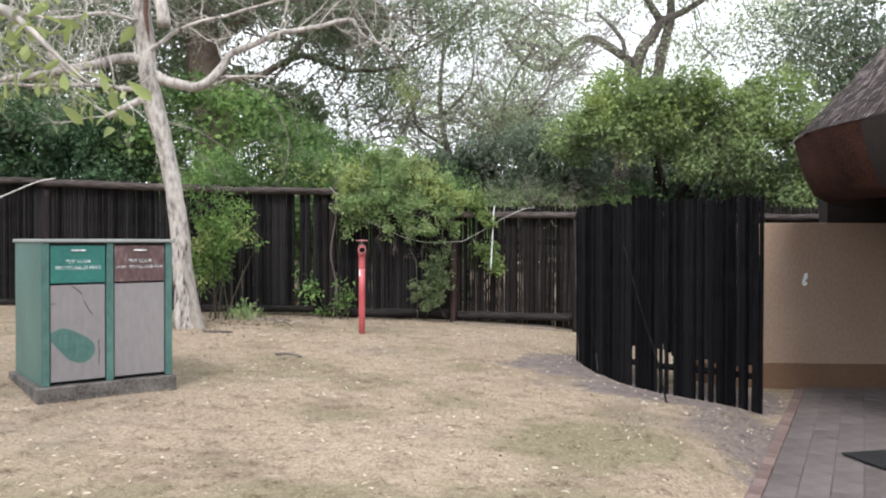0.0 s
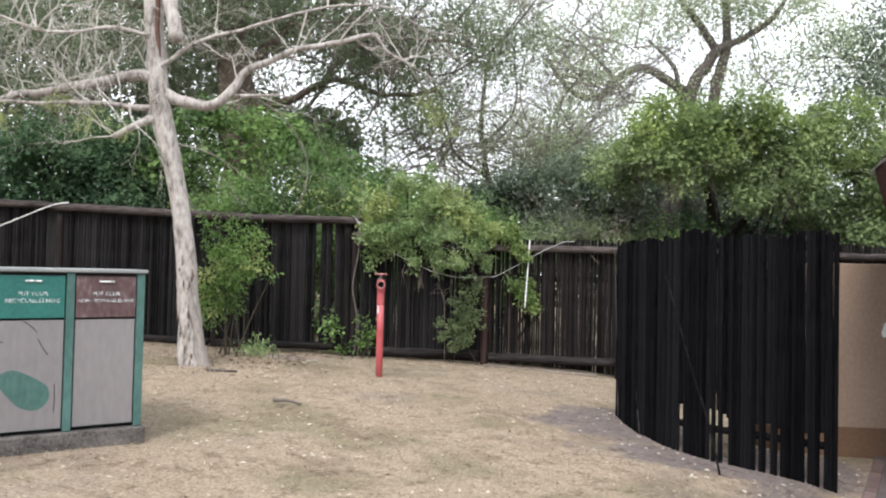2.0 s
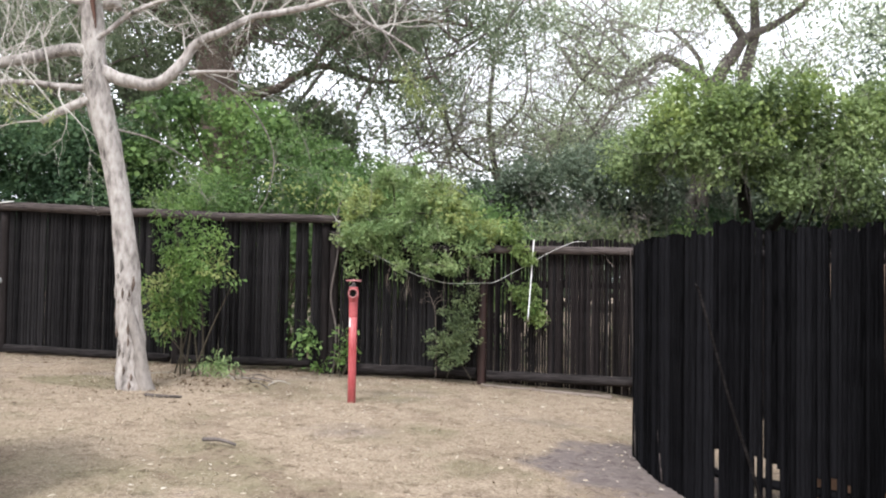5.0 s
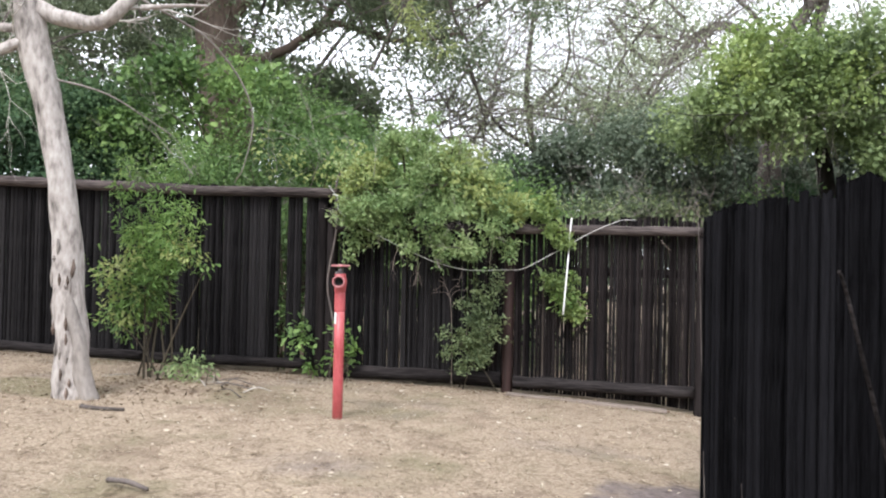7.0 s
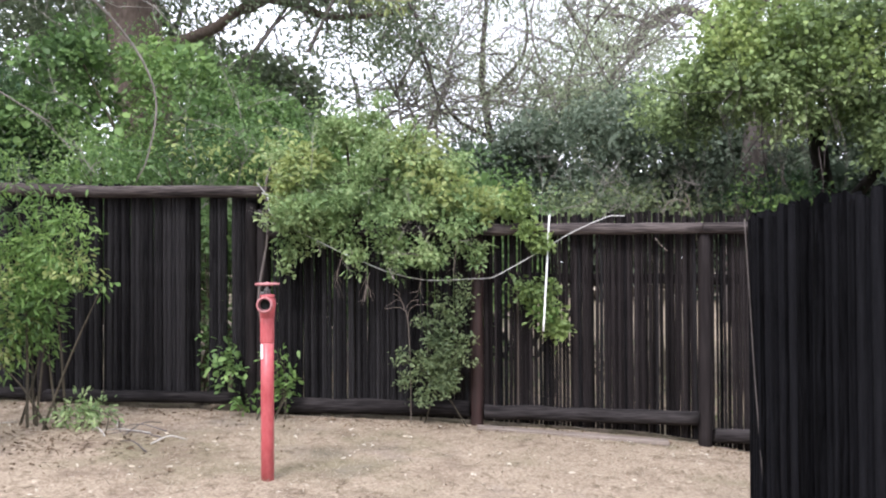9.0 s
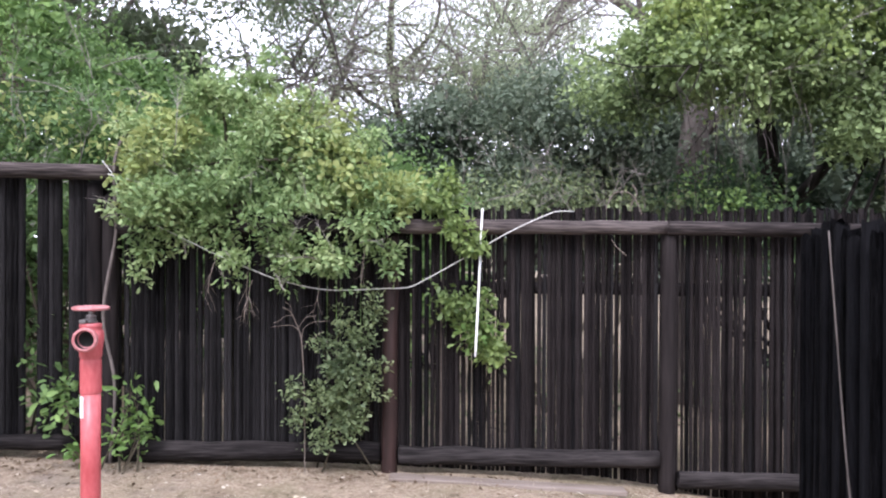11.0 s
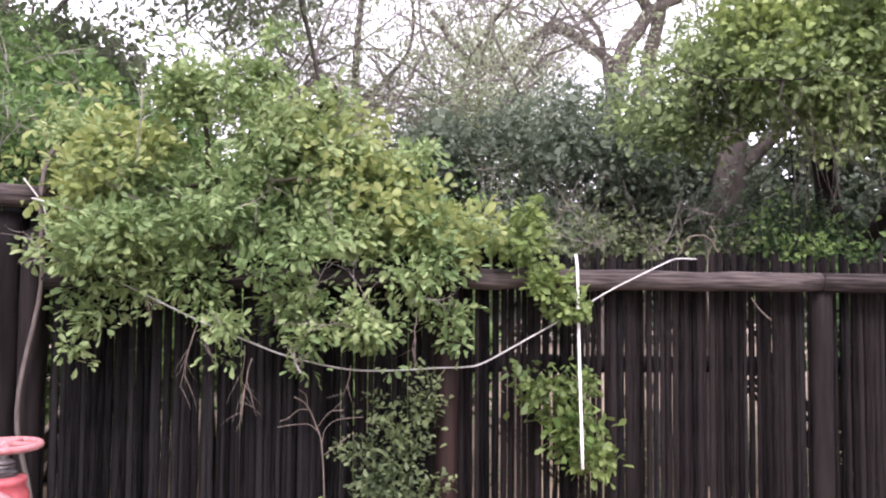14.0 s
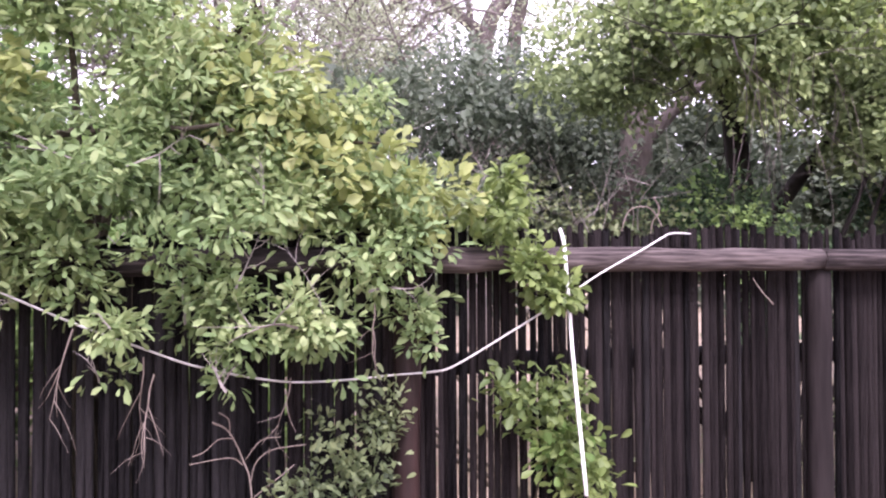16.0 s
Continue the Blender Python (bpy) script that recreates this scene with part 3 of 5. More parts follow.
while x < 8.2:
    r = random.uniform(0.014, 0.024)
    slot = [b for a, b in ((1.152, 1.180), (2.495, 2.524), (2.746, 2.760), (2.955, 2.982), (3.30, 3.312)) if a < x + 0.006 < b]
    if slot:
        x = slot[0]
    else:
        brown = POLES_BROWN if x > 0.3 and random.random() < 0.8 else POLES
        pole(low_fence, brown, x + r - O1[0], 0.035 + random.uniform(-0.010, 0.010), float(ground_z(x, FY)) + (0.03 if x < 2.8 else -0.02) - O1[2],
             (2.295 if x > 0.3 else 2.24) + random.uniform(-0.035, 0.03) - O1[2], r, random.uniform(-0.006, 0.006), random.uniform(-0.004, 0.004))
        slit = 0.6 if 0.84 < x < 1.15 else 0.4 if 1.15 < x < 2.9 else 0.22 if x > 2.9 else 0.04
        x += 2 * r + (random.uniform(0.0, 0.0035) if random.random() < slit else random.uniform(-0.010, -0.003))
bm = bmesh.new()
box(bm, 0.352, 0.384, 0.085, 0.10, 0.02, 1.46, 0.003)
part("slat", bm, M_plank, low_fence, "pale grey weathered slat behind a gap")
for x0, x1, z in ((0.86, 2.84, 1.70), (2.9, 4.9, 1.68), (5.0, 8.2, 1.66)):
    log(low_fence, "back_rail", at_fence(O1, (x0, FY + 0.12, z)), at_fence(O1, (x1, FY + 0.12, z - 0.02)), 0.05, 0.045, M_post_dark)

# the higher run
O2 = (-1.4, FY, 0.4)
high_fence = thing("pole_fence", O2, "tall black-stained pole fence with a heavy log rail along its top", "fence")
for x, zb, zt in ((-1.4, 0.25, 2.46), (-3.55, 0.3, 2.5), (-6.2, 0.4, 2.62), (-9.0, 0.5, 2.75), (-11.9, 0.5, 2.85)):
    log(high_fence, "post", at_fence(O2, (x, FY - 0.0, zb)), at_fence(O2, (x, FY - 0.0, zt)), 0.065, 0.058, M_post_dark)
for x0, x1, z0, z1, r in ((-3.7, -1.2, 2.585, 2.53, 0.062), (-6.3, -3.6, 2.70, 2.59, 0.066), (-9.1, -6.2, 2.84, 2.70, 0.066), (-12, -9.0, 2.95, 2.84, 0.066)):
    log(high_fence, "top_rail", at_fence(O2, (x0, FY - 0.07, z0)), at_fence(O2, (x1, FY - 0.07, z1)), r, r * 0.92)
for x0, x1, z0, z1, r in ((-3.48, -1.5, 0.555, 0.55, 0.06), (-6.1, -3.62, 0.64, 0.56, 0.06), (-8.9, -6.3, 0.66, 0.64, 0.06), (-11.9, -9.1, 0.7, 0.66, 0.06)):
    log(high_fence, "bottom_log", at_fence(O2, (x0, FY - 0.06, z0)), at_fence(O2, (x1, FY - 0.06, z1)), r, r * 0.95, M_log_dark)
x = -12.0
while x < -1.25:
    r = random.uniform(0.024, 0.034)
    if not (-1.97 < x < -1.87 or -1.68 < x < -1.62):
        pole(high_fence, POLES, x + r - O2[0], 0.045 + random.uniform(-0.008, 0.008), float(ground_z(x, FY)) + 0.05 - O2[2],
             2.58 - (x + 1.25) * 0.036 + random.uniform(-0.02, 0.02) - O2[2], r, random.uniform(-0.005, 0.005), 0)
    x += 1.75 * r + random.uniform(-0.006, 0.001) + (random.random() < 0.04) * 0.008

# ---- curved pole screen in front of the building ----
LINE = [Vector(p) for p in ((2.52, 9.6), (2.41, 9.1), (2.40, 8.6), (2.49, 8.05), (2.68, 7.62), (3.02, 7.38), (3.4, 7.2), (3.90, 6.93))]
pathline = smooth_line([(p.x, p.y, 0) for p in LINE], 8)
O3 = (2.7, 7.6, 0.15)
screen = thing("pole_screen", O3, "curved screen of upright black-tarred poles with gaps at its foot", "screen")
cum = [0.0]
for a, b in zip(pathline, pathline[1:]):
    cum.append(cum[-1] + (b - a).length)


def along(s):
    i = max(k for k in range(len(cum)) if cum[k] <= s + 1e-9)
    i = min(i, len(cum) - 2)
    return pathline[i].lerp(pathline[i + 1], (s - cum[i]) / (cum[i + 1] - cum[i])), (pathline[i + 1] - pathline[i]).normalized()


total = cum[-1]
SLOTS = ((0.63, 0.010), (0.658, 0.003), (0.705, 0.004), (0.725, 0.005), (0.748, 0.018), (0.798, 0.005), (0.822, 0.012), (0.845, 0.012), (0.875, 0.006), (0.935, 0.007), (0.965, 0.006))
s = 0.0
while s < total:
    p, d = along(s)
    f = s / total
    r = random.uniform(0.02, 0.034) if f < 0.55 else random.uniform(0.018, 0.028)
    gz = float(ground_z(p.x, p.y))
    top = 2.06 + 0.10 * f + random.uniform(-0.03, 0.035) + (0.05 if 0.62 < f < 0.7 else 0)
    foot = gz - 0.02
    if any(abs(s - c * total) < 0.35 * r + w for c, w in SLOTS):
        foot = gz + random.uniform(0.40, 0.46)
    if f > 0.985:
        foot = gz - 0.12
    side = Vector((d.y, -d.x, 0)) * random.uniform(-0.012, 0.012)
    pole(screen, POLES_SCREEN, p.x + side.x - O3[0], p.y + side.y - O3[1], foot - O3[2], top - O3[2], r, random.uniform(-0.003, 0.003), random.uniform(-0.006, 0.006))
    s += 1.3 * r + (random.random() < 0.03) * 0.006
for z0, z1 in ((1.99, 2.10), (0.50, 0.36)):
    bm = bmesh.new()
    pts = []
    for k in range(25):
        p, d = along(total * k / 24 * 0.999)
        pts.append((p.x + d.y * -0.075 - O3[0], p.y + d.x * 0.075 - O3[1], z0 + (z1 - z0) * k / 24 - O3[2]))
    tube(bm, pts, 0.034, 8, 0.1)
    part("rail", bm, M_screen if z0 < 1 else M_log, screen, smooth=True)

# leaning and loose sticks
def stick(name, pts, radii, material, label, category, sides=8):
    bm = bmesh.new()
    tube(bm, smooth_line(pts, 5), [radii[0] + (radii[1] - radii[0]) * i / (5 * (len(pts) - 1)) for i in range(5 * (len(pts) - 1) + 1)], sides, 0.15)
    return tagged(part(name, bm, material, None, smooth=True), label, category)


stick("leaning_stick", [(2.37, 6.22, 1.755), (2.40, 6.25, 1.70), (2.50, 6.34, 1.4), (2.65, 6.5, 0.98), (2.80, 6.65, 0.6), (2.96, 6.82, 0.05)], (0.005, 0.010), M_log_dark, "thin dark crooked stick standing askew before the screen", "stick")
stick("leaning_branch", [(2.345, 9.1, 2.06), (2.355, 9.06, 1.7), (2.36, 9.0, 1.3), (2.362, 8.9, 0.9), (2.36, 8.75, 0.27)], (0.0028, 0.0045), M_bark_grey, "grey bare stick leaning on the end of the screen", "stick")
stick("leaning_branch", [(2.45, 8.36, 1.75), (2.43, 8.3, 1.2), (2.45, 8.15, 0.7), (2.47, 8.0, 0.24)], (0.004, 0.006), M_log, "thin grey stick leaning on the side of the screen", "stick")
for pts in ([(-1.16, 7.98, 0.425), (-1.0, 7.92, 0.44), (-0.86, 7.90, 0.41)], [(-2.6, 9.85, 0.47), (-2.4, 9.8, 0.47), (-2.2, 9.86, 0.46)]):
    stick("fallen_stick", pts, (0.02, 0.013), M_bark_grey, "short dark stick lying on the dry lawn", "stick", 6)
for k in range(12):
    x, y, w = -2.2 + random.gauss(0, 0.35), 11.55 + random.gauss(0, 0.22), random.uniform(0, 3.1)
    z = float(ground_z(x, y)) + 0.012
    c, d = math.cos(w) * random.uniform(0.12, 0.3), math.sin(w) * random.uniform(0.12, 0.3)
    stick("fallen_twig", [(x - c, y - d, z), (x, y, z + random.uniform(0.01, 0.06)), (x + c, y + d, z + 0.004)], (0.007, 0.004), random.choice((M_twig, M_bark_grey)), "thin dry twig in a heap beside the fence", "twig", 5)["group"] = "twig heap beside the fence"
bm = bmesh.new()
box(bm, -0.85, 0.85, -0.07, 0.07, 0, 0.035, 0.006)
plank = tagged(part("plank", bm, M_plank), "grey weathered plank lying at the foot of the fence", "plank")
plank.matrix_world = pose(1.65, 12.38, 0.275, 0, 3.2, -1)


# ---- fire hydrant standpipe ----
def build_hydrant(place):
    h = thing("hydrant_standpipe", place, "faded red fire hydrant standpipe with pale red handwheel", "fire hydrant", turn=9)
    bm = bmesh.new()
    lathe(bm, [(0.0445, -0.12), (0.0445, 0.3), (0.0447, 0.6), (0.0445, 0.94)], 24)
    part("standpipe", bm, M_red, h, smooth=True)
    bm = bmesh.new()
    lathe(bm, [(0.0455, 0.93), (0.0478, 0.935), (0.0478, 1.075), (0.046, 1.085), (0.046, 1.10)], 24)
    part("coupling", bm, M_red, h, "brighter red pipe coupling")
    bm = bmesh.new()
    lathe(bm, [(0.044, 1.095), (0.05, 1.10), (0.051, 1.13), (0.055, 1.16), (0.059, 1.19), (0.055, 1.218), (0.047, 1.236), (0.05, 1.24), (0.05, 1.254), (0.03, 1.258)], 24)
    part("valve_body", bm, M_red, h, smooth=True)
    # outlet: a short open pipe to the front
    bm = bmesh.new()
    prof = [(0.036, 0.0), (0.036, -0.075), (0.052, -0.08), (0.055, -0.1), (0.055, -0.115), (0.047, -0.118), (0.041, -0.116), (0.041, -0.068), (0.0005, -0.068)]
    rings = []
    for r, y in prof:
        rings.append([bm.verts.new((r * 1.0 * math.cos(2 * math.pi * k / 28), y, 1.19 + r * math.sin(2 * math.pi * k / 28))) for k in range(28)])
    for r0, r1 in zip(rings, rings[1:]):
        for k in range(28):
            bm.faces.new((r0[k], r0[(k + 1) % 28], r1[(k + 1) % 28], r1[k]))
    out = part("outlet", bm, M_pink, h, "bleached red outlet with its shaded mouth coloured black", smooth=True)
    # Inner faces are black, standing in for the unlit inside of the mouth.
    out.data.materials.append(M_hole)
    for p in out.data.polygons:
        if p.index >= 28 * 6:
            p.material_index = 1
    bm = bmesh.new()
    lathe(bm, [(0.03, 1.256), (0.03, 1.267), (0.024, 1.269), (0.022, 1.276), (0.025, 1.279), (0.022, 1.284), (0.025, 1.289), (0.02, 1.294), (0.011, 1.298), (0.010, 1.325)], 18)
    part("stem", bm, M_iron, h, "grey threaded valve stem")
    bm = bmesh.new()
    box(bm, -0.042, -0.012, -0.042, 0.02, 1.257, 1.275, 0.003)
    part("gland_bolt", bm, M_iron, h)
    # handwheel
    bm = bmesh.new()
    R, r, n, q = 0.076, 0.0085, 36, 8
    rings = [[bm.verts.new(((R + r * math.cos(2 * math.pi * j / q)) * math.cos(2 * math.pi * k / n), (R + r * math.cos(2 * math.pi * j / q)) * math.sin(2 * math.pi * k / n), 1.327 + r * math.sin(2 * math.pi * j / q))) for j in range(q)] for k in range(n)]
    for k in range(n):
        for j in range(q):
            bm.faces.new((rings[k][j], rings[(k + 1) % n][j], rings[(k + 1) % n][(j + 1) % q], rings[k][(j + 1) % q]))
    for k in range(5):
        w = 2 * math.pi * k / 5
        tube(bm, [(0.01 * math.cos(w), 0.01 * math.sin(w), 1.329), (0.073 * math.cos(w), 0.073 * math.sin(w), 1.327)], 0.0075, 6)
    lathe(bm, [(0.018, 1.318), (0.02, 1.327), (0.017, 1.337), (0.008, 1.341)], 14)
    part("handwheel", bm, M_pink, h, "pale bleached red handwheel", smooth=True)
    bm = bmesh.new()
    box(bm, -0.012, 0.012, -0.002, 0.002, -0.05, 0.05)
    lab = part("sticker", bm, M_paint, h, "white upright sticker")
    lab.matrix_local = pose(-0.0315, -0.0325, 0.87, 0, 0, -45)
    return h


hydrant = build_hydrant((-0.49, 10.38, 0.385))


# ---- double recycling bin on its plinth ----
def text_mesh(words, size, material, parent, m, name="lettering"):
    cu = bpy.data.curves.new(name, "FONT")
    cu.body, cu.size, cu.align_x, cu.align_y, cu.extrude = words, size, "CENTER", "CENTER", 0.0006
    tmp = new("tmp_text", cu)
    me = bpy.data.meshes.new_from_object(tmp.evaluated_get(bpy.context.evaluated_depsgraph_get()))
    bpy.data.objects.remove(tmp)
    me.materials.clear()
    me.materials.append(material)
    ob = new(name, me)
    ob.parent = parent
    ob.matrix_local = m
    return ob


def build_bin(place, turn):
    """Local x along the front, y to the back, z up; the front's left lower corner at the origin."""
    W, D, H = 1.08, 1.02, 1.19
    b = thing("recycling_bin", place, "green steel double recycling bin with grey galvanised doors", "bin", turn=turn)
    for name, x0, x1, y0, y1, z0, z1 in (("side_panel", 0, 0.02, 0.005, D, 0, H), ("side_panel", W - 0.02, W, 0.005, D, 0, H), ("back_panel", 0.02, W - 0.02, D - 0.02, D - 0.002, 0, H), ("floor_panel", 0.02, W - 0.02, 0.03, D - 0.02, 0.02, 0.04)):
        part(name, box(bmesh.new(), x0, x1, y0, y1, z0, z1, 0.003), M_green, b)
    for x in (0.0, W / 2 - 0.03, W - 0.06):
        part("upright", box(bmesh.new(), x, x + 0.06, -0.012, 0.035, 0, H - 0.002, 0.006), M_green, b)
    part("lid", box(bmesh.new(), -0.018, W + 0.018, -0.03, D + 0.02, H, H + 0.03, 0.008), M_lid, b, "pale grey lid with a folded edge")
    for x0, x1, m, lab in ((0.068, W / 2 - 0.038, M_teal, "teal flap"), (W / 2 + 0.038, W - 0.068, M_flap, "brown flap with peeling paint")):
        d = part("door", box(bmesh.new(), x0, x1, 0.004, 0.02, 0.03, 0.835, 0.003), M_zinc, b, "dull grey galvanised door")
        f = part("flap", box(bmesh.new(), x0, x1, -0.006, 0.012, 0.85, 1.165, 0.004), m, b, lab)
        part("hinge_bar", box(bmesh.new(), x0, x1, 0.0, 0.02, 1.17, 1.185), M_hole, b)
        cx = (x0 + x1) / 2
        part("handle", box(bmesh.new(), cx - 0.055, cx + 0.055, -0.022, -0.006, 1.118, 1.131, 0.004), M_paint_worn, f, "white pull handle")
        words = ("PUT YOUR", "RECYCLABLES HERE") if m is M_teal else ("PUT YOUR", "NON - RECYCLABLES HERE")
        text_mesh(words[0], 0.041, M_paint_worn, f, pose(cx, -0.008, 1.03, 90, 0, 0))
        text_mesh(words[1], 0.041 if m is M_teal else 0.033, M_paint_worn, f, pose(cx, -0.008, 0.978, 90, 0, 0))
        if m is M_teal:
            bm = bmesh.new()
            edge = smooth_line([(x0, 0, 0.40), (x0 + 0.1, 0, 0.435), (x0 + 0.23, 0, 0.38), (x0 + 0.335, 0, 0.30), (x0 + 0.34, 0, 0.20), (x0 + 0.26, 0, 0.135), (x0 + 0.15, 0, 0.165), (x0 + 0.07, 0, 0.25), (x0, 0, 0.335)], 5)
            vs = [bm.verts.new((p.x, 0.001, p.z + 0.04)) for p in edge]
            fc = bm.faces.new(vs)
            ex = bmesh.ops.extrude_face_region(bm, geom=[fc])
            for v in ex["geom"]:
                if isinstance(v, bmesh.types.BMVert):
                    v.co.y = 0.006
            part("painted_leaf", bm, M_green, d, "dark green painted leaf shape")
            for pts in ([(x0 + 0.16, 0.003, 0.83), (x0 + 0.22, 0.003, 0.785), (x0 + 0.25, 0.003, 0.75)],
                        [(x0 + 0.26, 0.003, 0.70), (x0 + 0.29, 0.003, 0.64), (x0 + 0.33, 0.003, 0.58)], [(x0, 0.003, 0.68), (x0 + 0.02, 0.003, 0.682), (x0 + 0.035, 0.003, 0.68)], [(x0 + 0.38, 0.003, 0.36), (x0 + 0.385, 0.003, 0.24), (x0 + 0.38, 0.003, 0.15)]):
                bm = bmesh.new()
                tube(bm, smooth_line(pts, 4), 0.003, 5)
                part("scratch", bm, M_mat, d, "dark scratch")
    return b


binp = (-2.505, 5.43, 0.505)
build_bin(binp, 40)
bm = bmesh.new()
box(bm, -0.05, 1.10, -0.06, 1.08, -0.22, 0.0, 0.012)
bmesh.ops.subdivide_edges(bm, edges=bm.edges[:], cuts=3, use_grid_fill=True)
for v in bm.verts:
    v.co += Vector((1, 1, 0.4)) * 0.006 * noise.noise(v.co * 7)
    v.co.z = min(v.co.z, 0.0)
slab = tagged(part("bin_plinth", bm, M_conc), "stained low concrete plinth under the bin", "plinth")
slab.matrix_world = pose(*binp, 0, 0, 40)


# ---- building: plastered wall, thatched porch roof, paving ----
def build_building():
    x0, x1, y0, y1 = 3.75, 9.5, 8.5, 8.75
    w = part("wall_porch", box(bmesh.new(), x0, x1, y0, y1, 0.27, 1.93, 0.01), M_plaster)
    tagged(w, "beige plastered low porch wall with a chip in its paint", "wall", kind="structure")
    part("plinth_band", box(bmesh.new(), x0 - 0.004, x1, y0 - 0.006, y1, -0.3, 0.27, 0.004), M_band, w, "brown painted plinth band")
    bm = bmesh.new()
    edge = smooth_line([(4.965, 0, 1.325), (5.0, 0, 1.345), (5.005, 0, 1.285), (4.98, 0, 1.25), (5.005, 0, 1.215), (4.965, 0, 1.19), (4.94, 0, 1.225), (4.955, 0, 1.28)], 3)
    vs = [bm.verts.new((p.x, y0 - 0.004, p.z)) for p in edge]
    f = bm.faces.new(vs)
    ex = bmesh.ops.extrude_face_region(bm, geom=[f])
    for v in ex["geom"]:
        if isinstance(v, bmesh.types.BMVert):
            v.co.y = y0 + 0.01
    part("paint_chip", bm, M_paint, w, "white chip where paint has come off")
    # Back wall closes the dark gap; shade is put into its near-black colour.
    back = part("wall_back", box(bmesh.new(), 5.5, 10.5, 9.1, 9.35, -0.3, 2.5), M_under_thatch)
    tagged(back, "back wall coloured near black for the shade under the thatch", "wall", kind="structure")
    # Side wall is out of view and takes the same shade colour.
    side = part("wall_side", box(bmesh.new(), 10.2, 10.45, 1.5, 9.1, -0.3, 3.6), M_under_thatch)
    tagged(side, "unseen side wall coloured near black for shade under the thatch", "wall", kind="structure")
    # round thatched roof
    c = (7.27, 6.35)
    roof = thing("thatched_roof", (c[0], c[1], 2.72), "round dark grey thatched roof with a thick reddish cut edge", "roof")
    n = 96
    bm = bmesh.new()
    prof = [(3.06, 0.02), (2.85, 0.26), (2.5, 0.62), (2.0, 1.16), (1.5, 1.7), (1.0, 2.24), (0.5, 2.78), (0.02, 3.25)]
    rings = []
    for r, z in prof:
        rings.append([bm.verts.new(((r + 0.05 * noise.noise(Vector((k * 0.9, z * 4, 0)))) * math.cos(2 * math.pi * k / n), (r + 0.05 * noise.noise(Vector((k * 0.9, z * 4, 3)))) * math.sin(2 * math.pi * k / n), z + 0.04 * noise.noise(Vector((k * 0.7, z * 3, 6))))) for k in range(n)])
    for r0, r1 in zip(rings, rings[1:]):
        for k in range(n):
            bm.faces.new((r0[k], r0[(k + 1) % n], r1[(k + 1) % n], r1[k]))
    part("thatch", bm, M_thatch, roof, smooth=True)
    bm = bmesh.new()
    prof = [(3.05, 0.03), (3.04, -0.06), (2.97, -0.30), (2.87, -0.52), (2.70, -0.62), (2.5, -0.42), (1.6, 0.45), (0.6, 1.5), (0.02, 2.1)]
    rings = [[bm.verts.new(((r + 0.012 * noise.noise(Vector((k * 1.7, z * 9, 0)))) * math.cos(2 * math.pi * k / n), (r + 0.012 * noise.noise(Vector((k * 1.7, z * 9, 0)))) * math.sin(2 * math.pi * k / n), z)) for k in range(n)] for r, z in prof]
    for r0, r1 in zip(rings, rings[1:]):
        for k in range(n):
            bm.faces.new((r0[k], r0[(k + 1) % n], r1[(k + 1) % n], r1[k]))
    cut = part("cut_edge", bm, M_thatch_cut, roof, "cut ends of the thatch, reddish to the west, rest coloured for shade", smooth=True)
    # Lit west arc stays reddish; shade is coloured in on the rest.
    cut.data.materials.append(M_under_thatch)
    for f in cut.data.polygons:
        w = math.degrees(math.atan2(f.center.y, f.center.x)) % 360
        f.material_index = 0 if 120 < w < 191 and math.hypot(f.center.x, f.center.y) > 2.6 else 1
    m = 5000
    a, q = rng.uniform(math.pi * 0.7, math.pi * 1.6, m), rng.uniform(0, 0.55, m)
    rr = 3.04 - q * 3
    at = np.stack([rr * np.cos(a), rr * np.sin(a), 0.05 + q * 3.23 + 0.01], axis=1)
    ways = np.stack([np.cos(a), np.sin(a), -np.ones(m) * 0.95], axis=1) * 3
    s = leaf_mesh("loose_straw", at, 0.09, M_thatch_straw, roof, 0.09, 0, ways, 0.45, "grey loose straw ends")
    s["kind"] = "stuff"
    for px, py in ((8.4, 4.0), (9.2, 8.0)):
        bm = bmesh.new()
        tube(bm, [(px, py, -0.2), (px, py, 2.5)], [0.09, 0.08], 12, 0.1)
        tagged(part("porch_post", bm, M_pole, smooth=True), "dark timber post holding up the thatched porch", "post")


M_thatch_straw = leaf_mat("thatch_straw", [(0.05, 0.04, 0.04), (0.13, 0.11, 0.105), (0.28, 0.25, 0.24)], 0.1, 0.9, 1.0, 0.1)
build_building()

bm = bmesh.new()
box(bm, -0.35, 0.35, -0.22, 0.22, 0, 0.015, 0.004)
mat_ob = tagged(part("door_mat", bm, M_mat), "black rubber door mat on the paving", "mat")
mat_ob.matrix_world = pose(4.38, 5.3, 0.012, 0, 0, 15)


# ---- trees ----
def tree(place, label, group=""):
    return thing("tree", place, label, "tree", group)


def rel(place, pts):
    return [(p[0] - place[0], p[1] - place[1], p[2] - place[2]) for p in pts]


# the bare pale tree beside the bin
B = (-2.95, 10.3, 0.46)
bare = tree(B, "pale-barked leaning tree with bare twisted grey branches")
bm = bmesh.new()
tp = smooth_line([(-2.93, 10.3, 0.30), (-2.98, 10.3, 0.62), (-3.04, 10.3, 1.3), (-3.12, 10.3, 2.1), (-3.25, 10.3, 2.9), (-3.46, 10.25, 3.77), (-3.57, 10.25, 4.7), (-3.64, 10.25, 5.62), (-3.75, 10.3, 6.9), (-3.8, 10.3, 8.2)], 5)
rad = np.interp([p.z for p in tp], [0.3, 0.45, 0.7, 1.3, 2.9, 3.7, 4.2, 5.6, 8.2], [0.22, 0.185, 0.155, 0.138, 0.122, 0.135, 0.125, 0.12, 0.04])
